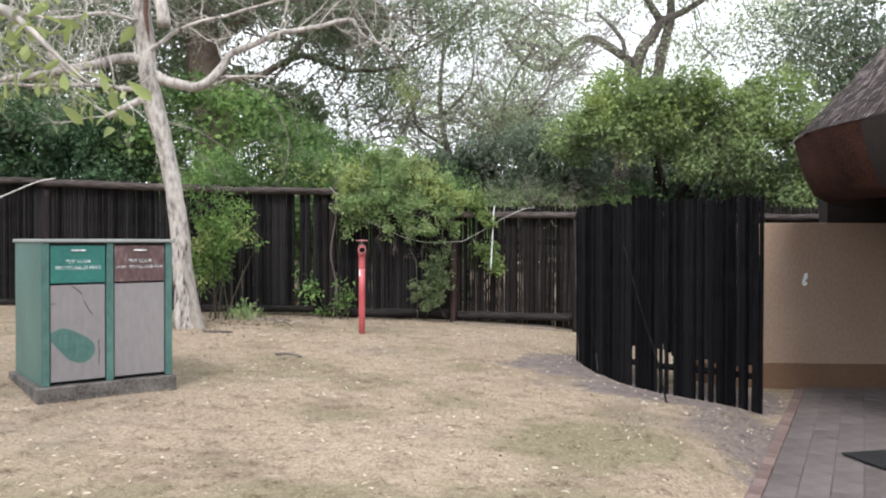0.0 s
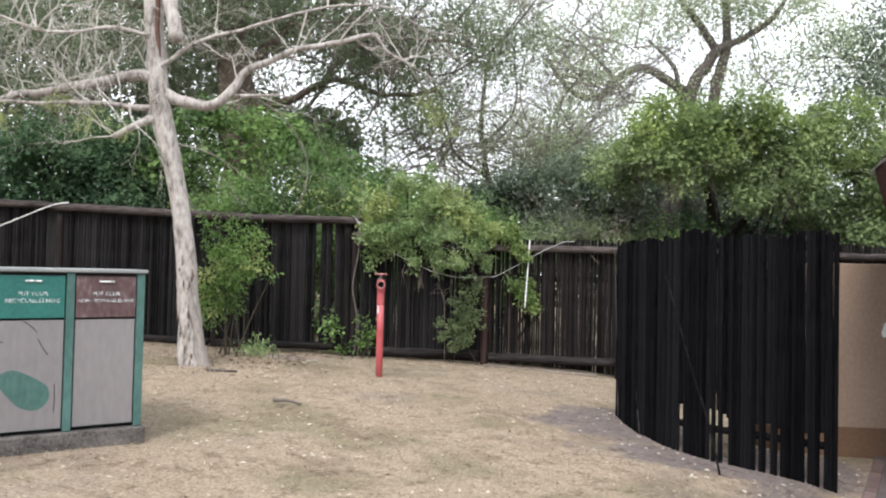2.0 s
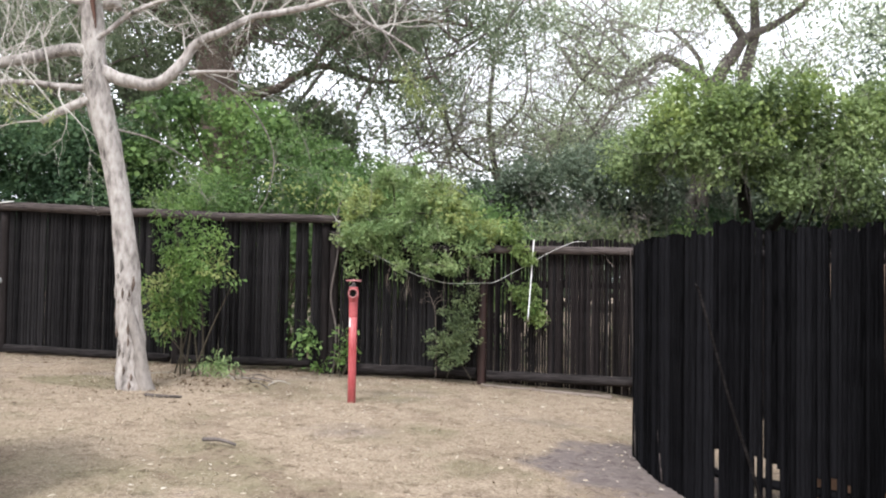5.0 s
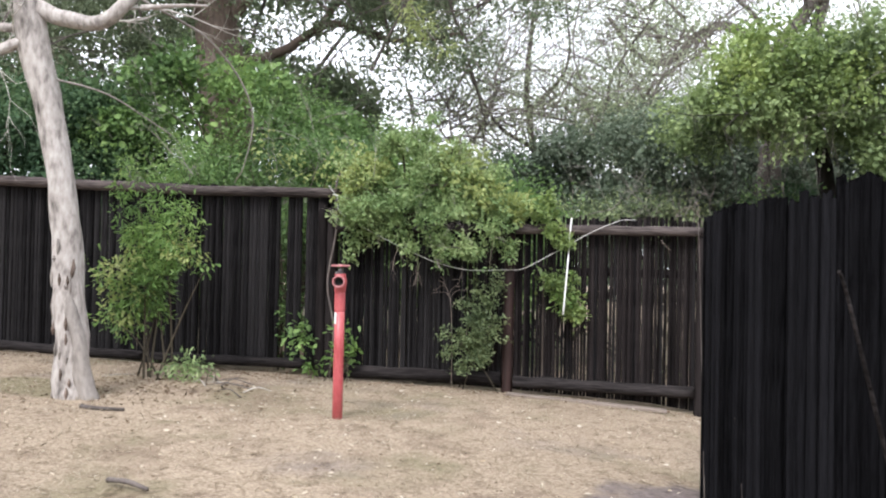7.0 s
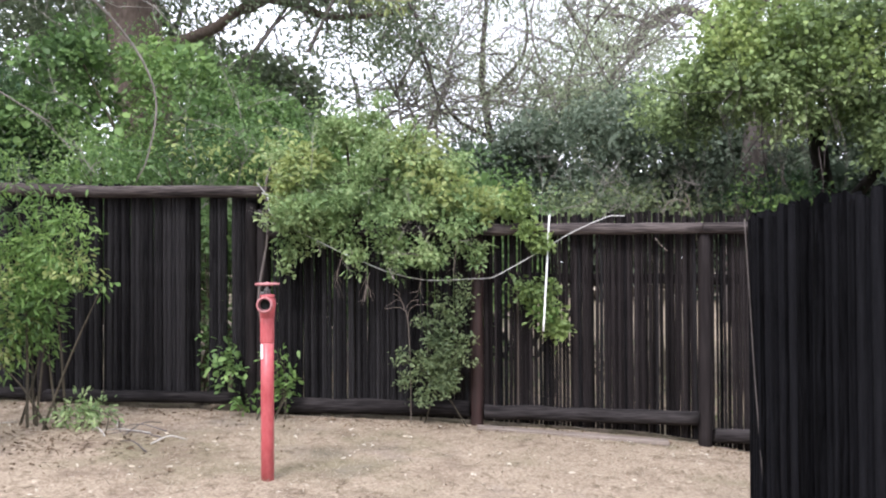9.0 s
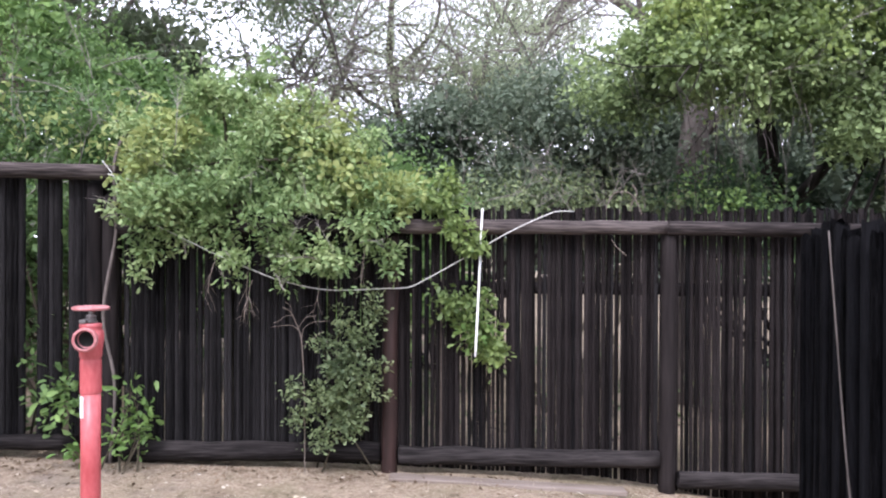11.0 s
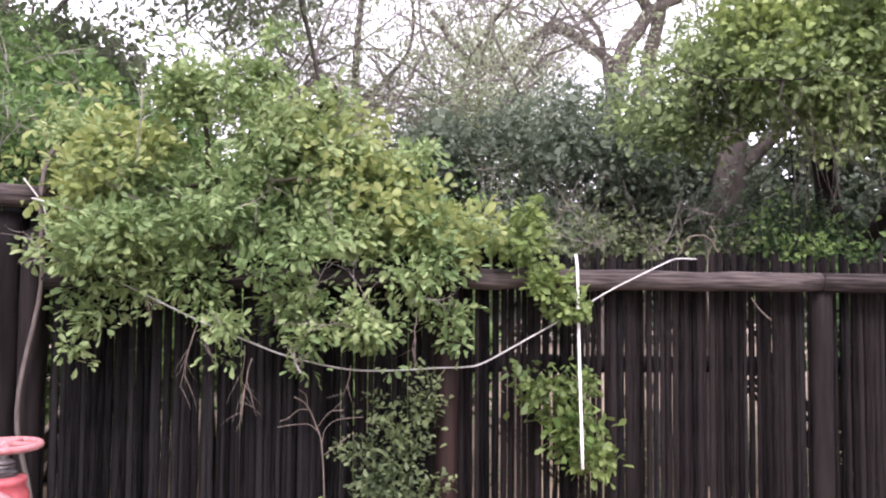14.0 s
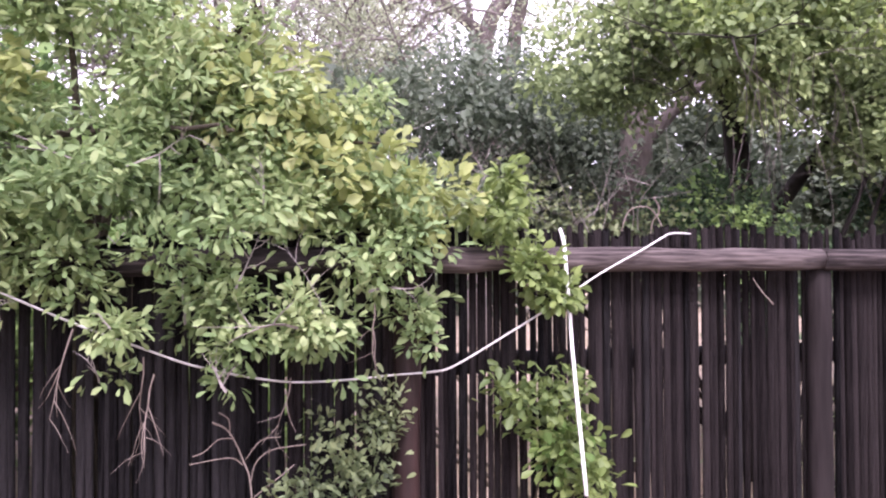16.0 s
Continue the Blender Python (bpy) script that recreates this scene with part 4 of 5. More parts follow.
tube(bm, rel(B, tp), [float(r) for r in rad], 20, 0.22)
part("trunk", bm, M_bark, bare, smooth=True)


def limb(parent, origin, name, pts, r0, r1, material, sides=10, rough=0.2):
    bm = bmesh.new()
    ps = smooth_line(pts, 6)
    ps = [p + Vector((noise.noise(p * 2.3), noise.noise(p * 2.3 + Vector((7, 1, 3))), noise.noise(p * 2.3 + Vector((2, 9, 5))))) * min(0.05, r0 * 0.7) for p in ps]
    tube(bm, rel(origin, ps), [r0 + (r1 - r0) * i / (len(ps) - 1) for i in range(len(ps))], sides, rough)
    return part(name, bm, material, parent, smooth=True)


limb(bare, B, "broken_stem", [(-3.62, 10.25, 6.3), (-3.48, 10.15, 5.8), (-3.33, 10.1, 5.3), (-3.18, 10.05, 4.68)], 0.06, 0.10, M_bark)
limbs = [
    ([(-3.46, 10.2, 4.22), (-3.87, 10.2, 4.27), (-4.3, 10.05, 4.15), (-4.74, 9.95, 4.03), (-5.2, 9.9, 3.95), (-5.8, 9.8, 3.7), (-6.8, 9.6, 3.5)], 0.085, 0.03),
    ([(-3.45, 10.25, 4.05), (-3.18, 10.25, 3.95), (-2.87, 10.3, 3.9), (-2.6, 10.3, 4.0), (-2.45, 10.3, 4.15), (-2.33, 10.3, 4.36), (-1.9, 10.3, 4.52), (-1.21, 10.3, 4.72), (-0.6, 10.3, 4.84)], 0.085, 0.03),
    ([(-3.48, 10.2, 3.72), (-3.75, 10.1, 3.6), (-4.0, 10.05, 3.44)], 0.055, 0.04),
    ([(-3.5, 10.2, 3.82), (-4.0, 10.0, 3.84), (-4.8, 9.9, 3.85), (-5.8, 9.7, 3.8)], 0.045, 0.015),
    ([(-3.5, 10.2, 4.75), (-4.0, 10.0, 4.85), (-4.8, 9.8, 4.75), (-5.6, 9.6, 4.95), (-6.4, 9.5, 4.8)], 0.03, 0.01),
    ([(-3.55, 10.2, 4.35), (-2.9, 10.1, 4.7), (-2.2, 10.0, 4.85), (-1.3, 9.9, 5.05), (-0.6, 9.9, 5.1)], 0.03, 0.012),
    ([(-0.62, 10.3, 4.84), (-0.45, 10.3, 4.6), (-0.2, 10.3, 4.45), (0.2, 10.3, 4.2)], 0.026, 0.01),
    ([(-2.4, 10.3, 4.02), (-2.2, 10.35, 4.05), (-1.8, 10.4, 4.05)], 0.03, 0.012),
]
for pts, r0, r1 in limbs:
    limb(bare, B, "branch", pts, r0, r1, M_bark)
random.seed(23)
bm = bmesh.new()
for pts, r0, r1 in limbs[:7]:
    line = smooth_line(pts, 6)
    for k in range(10 if len(pts) > 4 else 5):
        p = random.choice(line[3:])
        west = p.x < -3.0
        d = Vector((random.uniform(-1, 0.6) if west else random.uniform(-0.6, 1), random.uniform(-0.9, 0.5) if west else random.uniform(-0.1, 0.6), random.uniform(-0.1, 0.9) if west else random.uniform(-0.35, 0.9)))
        twigs(bm, Vector(rel(B, [p])[0]), d, random.uniform(0.6, 1.4) if west else random.uniform(0.5, 1.1), random.uniform(0.009, 0.015), 2, 0.95 if west else 0.5, 0.0)
for k in range(58):
    p = Vector(rel(B, [(random.uniform(-7, -3.6), random.uniform(9.6, 10.6), random.uniform(4.5, 6.0))])[0])
    twigs(bm, p, (random.uniform(-0.7, 0.7), random.uniform(-0.4, 0.4), -1), random.uniform(0.6, 1.2), random.uniform(0.007, 0.012), 1, 1.15, 0.45)
part("twig_work", bm, M_twig, bare, "mass of dry grey twigs")["kind"] = "stuff"
bm = bmesh.new()
tube(bm, rel(B, smooth_line([(-3.45, 10.135, 4.5), (-3.49, 10.13, 4.8), (-3.50, 10.128, 5.2), (-3.53, 10.13, 5.6)], 4)), [0.004] + [0.012, 0.02, 0.026, 0.03] + [0.032] * 7 + [0.02], 8, 0.6)
part("bark_scar", bm, M_scar, bare, "reddish brown strip where bark has torn", smooth=True)
# dark, rough second stem fused to the trunk's foot, and flakes of old bark
limb(bare, B, "root_flare", [(-2.73, 10.24, 0.32), (-2.80, 10.22, 0.62), (-2.88, 10.215, 1.0), (-2.965, 10.21, 1.42), (-3.01, 10.22, 1.7)], 0.10, 0.02, M_bark_pale, 14, 0.45)
for k in range(26):
    z = random.uniform(0.45, 1.9)
    w = random.uniform(-2.6, -0.6)
    i = min(range(len(tp)), key=lambda q: abs(tp[q].z - z))
    rr = float(rad[i]) * 1.02
    c = tp[i] + Vector((math.cos(w) * rr, math.sin(w) * rr, z - tp[i].z))
    bm = bmesh.new()
    h = random.uniform(0.03, 0.09)
    tube(bm, rel(B, [c + Vector((0, 0, -h)), c + Vector((0.004, -0.002, 0)), c + Vector((-0.003, 0.002, h))]), [0.006, random.uniform(0.012, 0.022), 0.005], 6, 0.5)
    part("bark_flake", bm, random.choice((M_bark_brown, M_bark_pale)), bare)
# leafy sprays that still hang on the bare branches
for lobes, c in (([(0.08, 10.3, 4.0, 0.14, 0.14, 0.12), (0.2, 10.3, 3.76, 0.2, 0.15, 0.16), (0.4, 10.3, 3.58, 0.16, 0.14, 0.1)], 46), ([(-3.74, 9.8, 3.45, 0.13, 0.12, 0.2), (-4.2, 9.8, 3.6, 0.15, 0.12, 0.18), (-4.7, 9.85, 3.85, 0.2, 0.14, 0.14), (-5.4, 9.8, 3.7, 0.25, 0.15, 0.2)], 54)):
    pts, ways = crown_points([(l[0] - B[0], l[1] - B[1], l[2] - B[2], *l[3:]) for l in lobes], c, 9, 0.05, 0.2, 0.6)
    leaf_mesh("leaf_spray", pts, 0.06, L_spray, bare, 0.25, 0.5, ways, 0.6, "sparse yellow-green leaves")["kind"] = "stuff"
limb(bare, B, "branch", [(-0.2, 10.3, 4.45), (0.0, 10.3, 4.15), (0.2, 10.3, 3.8), (0.42, 10.3, 3.55)], 0.01, 0.004, M_bark_pale, 5)
# two long thin whips that hang before the hedge
for pts in ([(-2.4, 10.3, 4.1), (-2.0, 10.9, 3.85), (-1.75, 11.3, 3.3), (-1.85, 11.4, 2.75), (-2.0, 11.5, 2.55)], [(-3.35, 10.2, 3.4), (-2.9, 10.6, 3.3), (-2.4, 10.9, 2.95)]):
    limb(bare, B, "branch", pts, 0.012, 0.005, M_bark_pale, 6)


def bush(name, place, label, lobes, clumps, per, size, material, spread=0.16, width=0.5, inner=0.55, stems=6, droop=0.2, stem_mat=None, wild=0.9, category="bush", extra=None, stem_r=0.03, core=0, core_size=0.25, over=0.0, rosette=0.35, fine=0):
    """A shrub or hedge: stems from the ground and a crown of leaves over its lobes."""
    o = thing(name, place, label, category)
    base = Vector(place)
    for k in range(stems):
        bm = bmesh.new()
        l = random.choice(lobes)
        tip = Vector((l[0] + random.uniform(-0.5, 0.5) * l[3], l[1] + random.uniform(-0.5, 0.5) * l[4], l[2] + random.uniform(-0.3, 0.5) * l[5]))
        foot = base + Vector((random.uniform(-0.3, 0.3), random.uniform(-0.2, 0.2), -0.1))
        mid = foot.lerp(tip, 0.5) + Vector((random.uniform(-0.1, 0.1), random.uniform(-0.05, 0.1), 0.1))
        if over:
            mid = Vector((foot.x, foot.y, over))
            tip.z = max(tip.z, over + 0.1)
        ps = smooth_line(rel(place, [foot, mid, tip]), 5)
        tube(bm, ps, [stem_r * (1 - 0.8 * i / (len(ps) - 1)) for i in range(len(ps))], 6, 0.2)
        for q in range(2):
            twigs(bm, ps[random.randint(6, len(ps) - 1)], (random.uniform(-1, 1), random.uniform(-0.5, 0.4), random.uniform(0, 1)), random.uniform(0.1, 0.35) * min(1.0, l[5] * 2), stem_r * 0.3, 1, 0.5, 0.0, 4)
        part("stem", bm, stem_mat or M_stem, o)
    pts, ways = crown_points([(l[0] - place[0], l[1] - place[1], l[2] - place[2], *l[3:]) for l in lobes], clumps, per, spread, inner, rosette)
    gz = ground_z(pts[:, 0] + place[0], pts[:, 1] + place[1]) - place[2]
    keep = pts[:, 2] > gz + 0.03
    if core:
        lo = np.array(lobes, float)[rng.integers(0, len(lobes), core)]
        u = rng.normal(size=(core, 3))
        u /= np.linalg.norm(u, axis=1)[:, None]
        cp = lo[:, :3] - np.array(place) + u * lo[:, 3:6] * (rng.uniform(0, 1, core) ** 0.4 * 0.82)[:, None]
        inside = leaf_mesh("inner_leaves", cp, core_size, material, o, 0.8, 0.1, u, 0.9)
        inside["kind"] = "stuff"
    leaf_mesh("crown", pts[keep], size, material, o, width, droop, ways[keep], wild)
    if fine:
        bm = bmesh.new()
        for k in range(fine):
            l = random.choice(lobes)
            p = (l[0] + random.uniform(-0.6, 0.6) * l[3] - place[0], l[1] - random.uniform(0.2, 0.9) * l[4] - place[1], l[2] + random.uniform(-0.8, 0.3) * l[5] - place[2])
            twigs(bm, p, (random.uniform(-0.8, 0.8), random.uniform(-0.5, 0.2), random.uniform(0.1, 1)), random.uniform(0.5, 1.3) * min(1.0, l[5] * 2.2), random.uniform(0.003, 0.008), 1, 0.5, 0.0, 3)
        part("twig_work", bm, M_bark_pale, o, "thin pale twigs among the leaves")["kind"] = "stuff"
    if extra:
        for mat2, lobes2, c2, p2, s2, lab2 in extra:
            pts, ways = crown_points([(l[0] - place[0], l[1] - place[1], l[2] - place[2], *l[3:]) for l in lobes2], c2, p2, spread, inner, rosette)
            leaf_mesh("crown", pts, s2, mat2, o, width * 1.3, droop, ways, wild, lab2)
    return o


# the big shrub that hangs over the low fence
bush("shrub", (-0.2, 13.0, 0.33), "grey-green leafy shrub spilling over the dark fence",
     mass(-1.0, 0.85, 12.5, 12.85, [(-1.1, 2.75), (-0.85, 3.15), (-0.4, 3.4), (-0.1, 3.25), (0.2, 2.95), (0.5, 2.7), (0.9, 2.5)], [(-1.1, 2.2), (0.9, 2.25)], 34, 0.18, 11)
     + mass(-1.0, 0.75, 12.2, 12.5, [(-1.1, 2.5), (0.0, 2.6), (0.8, 2.35)], [(-1.1, 2.05), (-0.75, 2.05), (-0.3, 1.9), (0.1, 1.76), (0.4, 1.85), (0.8, 2.0)], 30, 0.13, 12)
     + sprays([[(-0.85, 12.42, 2.2), (-0.95, 12.38, 1.95), (-0.98, 12.36, 1.72)], [(-0.7, 12.4, 2.15), (-0.72, 12.35, 1.92)], [(-0.3, 12.3, 2.0), (-0.3, 12.25, 1.72)], [(0.1, 12.3, 1.95), (0.08, 12.27, 1.62)], [(0.4, 12.38, 2.0), (0.5, 12.35, 1.75)], [(0.6, 12.42, 2.15), (0.78, 12.4, 1.95), (0.8, 12.4, 1.8)],
               [(-0.6, 12.6, 3.1), (-0.72, 12.6, 3.55)], [(-0.2, 12.6, 3.1), (-0.05, 12.6, 3.5)], [(0.15, 12.6, 2.8), (0.3, 12.6, 3.2)], [(0.4, 12.6, 2.6), (0.75, 12.6, 2.85)], [(-0.95, 12.6, 2.8), (-1.25, 12.55, 3.0)], [(-0.95, 12.5, 2.4), (-1.2, 12.45, 2.3)]], 0.1, 0.08, 22),
     2600, 9, 0.047, L_over, 0.026, 0.46, 0.3, 14, 0.15, M_stem, 0.35, over=2.5, rosette=0.75, fine=26,
     extra=[(L_yellow, [(0.5, 12.52, 2.56, 0.34, 0.2, 0.2), (0.82, 12.52, 2.4, 0.26, 0.2, 0.14), (0.3, 12.6, 2.75, 0.3, 0.2, 0.16), (-0.85, 12.6, 2.75, 0.25, 0.3, 0.3), (0.1, 12.85, 2.95, 0.45, 0.3, 0.22), (-1.0, 12.5, 2.5, 0.2, 0.25, 0.25)], 430, 8, 0.059, "yellow-green climber leaves"),
            (L_light, [(1.18, 12.5, 2.32, 0.16, 0.18, 0.16), (1.3, 12.42, 2.1, 0.13, 0.1, 0.13), (1.42, 12.42, 2.02, 0.1, 0.08, 0.06), (1.2, 12.5, 2.5, 0.08, 0.1, 0.1)], 70, 12, 0.05, "trailing leaves over the rail")])
bush("bush", (-2.4, 14.0, 0.45), "mid-green leafy bush behind the high fence",
     mass(-4.4, -0.7, 13.4, 14.1, [(-4.4, 3.0), (-3.6, 3.45), (-2.8, 3.2), (-2.0, 3.5), (-1.4, 3.35), (-0.7, 3.4)], [(-4.4, 1.9), (-0.7, 2.1)], 34, 0.26, 41),
     620, 13, 0.056, L_left, 0.09, 0.45, 0.4, 12, 0.25, M_stem, 0.8, stem_r=0.02, fine=34,
     extra=[(L_yellow, [(-1.5, 13.3, 3.0, 0.4, 0.3, 0.35), (-2.3, 13.5, 3.1, 0.4, 0.3, 0.3), (-1.2, 13.2, 3.1, 0.25, 0.3, 0.3)], 24, 10, 0.07, "yellowing leaves")])
bm = bmesh.new()
tube(bm, smooth_line([(0.19, 12.42, 0.34), (0.185, 12.42, 0.9), (0.166, 12.42, 1.3), (0.136, 12.42, 1.418), (0.086, 12.42, 1.524), (0.027, 12.42, 1.562)], 5), 0.0034, 5)
for line in ([(0.136, 12.42, 1.40), (0.10, 12.41, 1.43), (0.04, 12.40, 1.432), (-0.051, 12.40, 1.42)], [(0.165, 12.42, 1.34), (0.18, 12.41, 1.405), (0.237, 12.40, 1.452), (0.362, 12.40, 1.464)], [(0.175, 12.42, 1.28), (0.25, 12.40, 1.34), (0.32, 12.40, 1.393)],
             [(0.10, 12.42, 1.50), (0.05, 12.41, 1.50), (0.0, 12.40, 1.462), (-0.04, 12.39, 1.45)], [(0.09, 12.42, 1.51), (0.085, 12.41, 1.57), (0.05, 12.40, 1.60)], [(0.145, 12.42, 1.42), (0.2, 12.40, 1.49), (0.27, 12.39, 1.50)]):
    tube(bm, smooth_line(line, 5), 0.0022, 5)
tagged(part("bare_sapling", bm, M_plank), "thin leafless sapling in front of the fence", "sapling")
# dry twigs hanging out of it
for p in ((-0.2, 12.3, 1.82), (-0.165, 12.3, 1.76), (-0.42, 12.3, 1.92), (0.3, 12.34, 1.72), (0.62, 12.38, 1.98)):
    bm = bmesh.new()
    twigs(bm, p, (random.uniform(-0.25, 0.2), -0.1, -1), random.uniform(0.22, 0.34), 0.0032, 1, 0.45, 0.3)
    tagged(part("dead_twig", bm, M_plank), "grey dead twig hanging out of the shrub", "twig", "dead twigs under the shrub", "stuff")

bush("bush", (0.48, 12.46, 0.33), "dark small-leaved bush growing against the fence",
     sprays([[(0.5, 12.45, 0.7), (0.5, 12.43, 1.1), (0.42, 12.45, 1.64)], [(0.5, 12.44, 1.1), (0.6, 12.44, 1.4), (0.7, 12.45, 1.68)], [(0.5, 12.44, 0.8), (0.3, 12.4, 0.88), (0.02, 12.36, 0.72)], [(0.48, 12.42, 0.95), (0.25, 12.38, 1.02), (0.1, 12.36, 0.95)],
             [(0.52, 12.42, 1.0), (0.68, 12.38, 1.12), (0.8, 12.36, 1.2)], [(0.52, 12.42, 0.85), (0.7, 12.38, 0.92), (0.78, 12.36, 0.98)], [(0.46, 12.42, 0.75), (0.36, 12.36, 0.66), (0.28, 12.34, 0.58)], [(0.48, 12.42, 1.1), (0.36, 12.38, 1.25), (0.3, 12.38, 1.3)]], 0.085, 0.06, 21),
     250, 14, 0.038, L_bush, 0.035, 0.5, 0.3, 3, 0.1, stem_r=0.008)
bush("bush", (-1.0, 12.35, 0.38), "fresh green leafy plant at the foot of the fence",
     [(-1.02, 12.36, 0.68, 0.1, 0.1, 0.16), (-1.02, 12.36, 0.95, 0.04, 0.05, 0.1), (-1.38, 12.4, 0.54, 0.08, 0.06, 0.07)], 30, 7, 0.075, L_fresh, 0.06, 0.4, 0.3, 5, 0.15, stem_r=0.01)
bush("climber", (1.3, 12.75, 0.25), "bright green climber pushing through the fence poles",
     [(1.30, 12.48, 1.58, 0.12, 0.08, 0.07), (1.42, 12.46, 1.4, 0.13, 0.1, 0.14), (1.52, 12.44, 1.24, 0.09, 0.08, 0.1), (1.46, 12.46, 1.58, 0.06, 0.06, 0.06)], 70, 11, 0.055, L_light, 0.05, 0.5, 0.3, 4, 0.15, category="climber", stem_r=0.008,
     extra=[(L_fresh, [(1.42, 12.46, 1.42, 0.16, 0.08, 0.18)], 14, 10, 0.05, "deeper green leaves")])
bush("bush", (-2.85, 11.5, 0.45), "bright green shrub between the pale tree and the fence",
     sprays([[(-2.95, 11.5, 1.2), (-2.9, 11.5, 1.9), (-2.5, 11.45, 2.25), (-2.3, 11.4, 2.15)], [(-3.0, 11.5, 1.4), (-3.1, 11.5, 2.2), (-3.25, 11.55, 2.95)], [(-3.0, 11.5, 1.6), (-2.7, 11.4, 1.95), (-2.35, 11.35, 1.85)], [(-3.05, 11.5, 1.1), (-3.3, 11.4, 1.5), (-3.4, 11.35, 1.75)], [(-3.0, 11.5, 1.0), (-3.2, 11.4, 1.15), (-3.35, 11.3, 1.05)],
             [(-2.95, 11.5, 1.7), (-2.85, 11.5, 2.3), (-2.7, 11.5, 2.5)], [(-2.95, 11.5, 1.5), (-2.6, 11.4, 1.75), (-2.2, 11.35, 1.65)], [(-3.0, 11.5, 1.9), (-3.2, 11.5, 2.4), (-3.0, 11.5, 2.75)], [(-2.95, 11.5, 1.4), (-2.75, 11.4, 1.6), (-2.55, 11.35, 1.6)]], 0.15, 0.1, 23),
     360, 10, 0.072, L_fresh, 0.05, 0.28, 0.35, 8, 0.35, stem_r=0.014, wild=0.5, rosette=0.6,
     extra=[(L_yellow, [(-3.19, 11.4, 1.4, 0.3, 0.25, 0.4), (-2.54, 11.35, 1.8, 0.2, 0.18, 0.12)], 46, 12, 0.065, "yellow-green lower leaves")])
bush("bush", (-2.45, 11.5, 0.45), "low grey-green weeds at the tree's foot", [(-2.45, 11.5, 0.58, 0.28, 0.2, 0.12)], 34, 12, 0.06, L_over, 0.06, 0.3, 0.2, 4, 0.0, stem_r=0.008)
# plants seen through the missing poles of the high fence
bush("bush", (-1.8, 12.95, 0.4), "green undergrowth showing through a gap in the fence", [(-1.85, 12.85, 1.0, 0.25, 0.12, 0.6), (-1.75, 12.9, 2.0, 0.25, 0.12, 0.5), (-1.6, 12.52, 0.85, 0.12, 0.06, 0.25)], 90, 12, 0.075, L_left, 0.07, 0.5, 0.2, 5, 0.1, stem_r=0.012)
limb_vine = bmesh.new()
tube(limb_vine, smooth_line([(-1.24, 12.5, 0.4), (-1.2, 12.48, 1.0), (-1.28, 12.47, 1.5), (-1.2, 12.5, 2.1), (-1.22, 12.52, 2.6), (-1.13, 12.6, 2.85), (-0.85, 12.6, 2.86)], 6), 0.012, 7, 0.3)
tagged(part("vine_stem", limb_vine, M_bark_grey, smooth=True), "bare brown vine stem climbing the fence post", "vine")

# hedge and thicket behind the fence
bush("hedge", (-8.8, 15.6, 0.5), "deep green shade-darkened thicket rising behind the tall fence",
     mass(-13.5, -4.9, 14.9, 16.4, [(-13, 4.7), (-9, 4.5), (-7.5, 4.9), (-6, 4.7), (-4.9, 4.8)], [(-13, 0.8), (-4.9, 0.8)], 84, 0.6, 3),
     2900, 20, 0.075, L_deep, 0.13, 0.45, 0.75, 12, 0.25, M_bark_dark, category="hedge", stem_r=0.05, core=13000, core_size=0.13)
bush("hedge", (-2.5, 15.6, 0.5), "dense mid-green thicket of small leaves behind the tall fence",
     mass(-5.6, 1.2, 14.7, 16.4, [(-5.6, 4.9), (-4.6, 5.2), (-3.4, 4.9), (-2.6, 4.6), (-1.8, 4.2), (-1.0, 3.8), (0.0, 3.2), (1.2, 2.7)], [(-5.6, 0.8), (1.2, 0.8)], 98, 0.55, 33)
     + [(-3.2, 15.6, 2.9, 0.8, 0.5, 0.8), (-2.3, 15.5, 2.8, 0.8, 0.5, 0.8), (-1.4, 15.5, 2.6, 0.8, 0.5, 0.7), (-4.2, 15.6, 2.9, 0.8, 0.5, 0.8)] * 3,
     3600, 20, 0.062, L_left, 0.12, 0.45, 0.7, 12, 0.25, M_stem, category="hedge", stem_r=0.05, core=13000, core_size=0.12, fine=60)
bush("hedge", (1.0, 17.8, 0.3), "dark blue-green thicket of small leaves behind the fence",
     mass(-2.0, 4.6, 17.2, 18.7, [(-2, 3.2), (-0.5, 3.5), (0.6, 3.9), (1.3, 4.2), (2.2, 4.4), (3.2, 4.6), (4.5, 4.9)], [(-2, 0.8), (0.3, 0.8), (0.8, 2.0), (4.6, 2.0)], 70, 0.5, 5),
     2400, 20, 0.07, L_dark, 0.13, 0.55, 0.7, 14, 0.2, M_bark_dark, category="hedge", stem_r=0.04, core=6000, core_size=0.12)
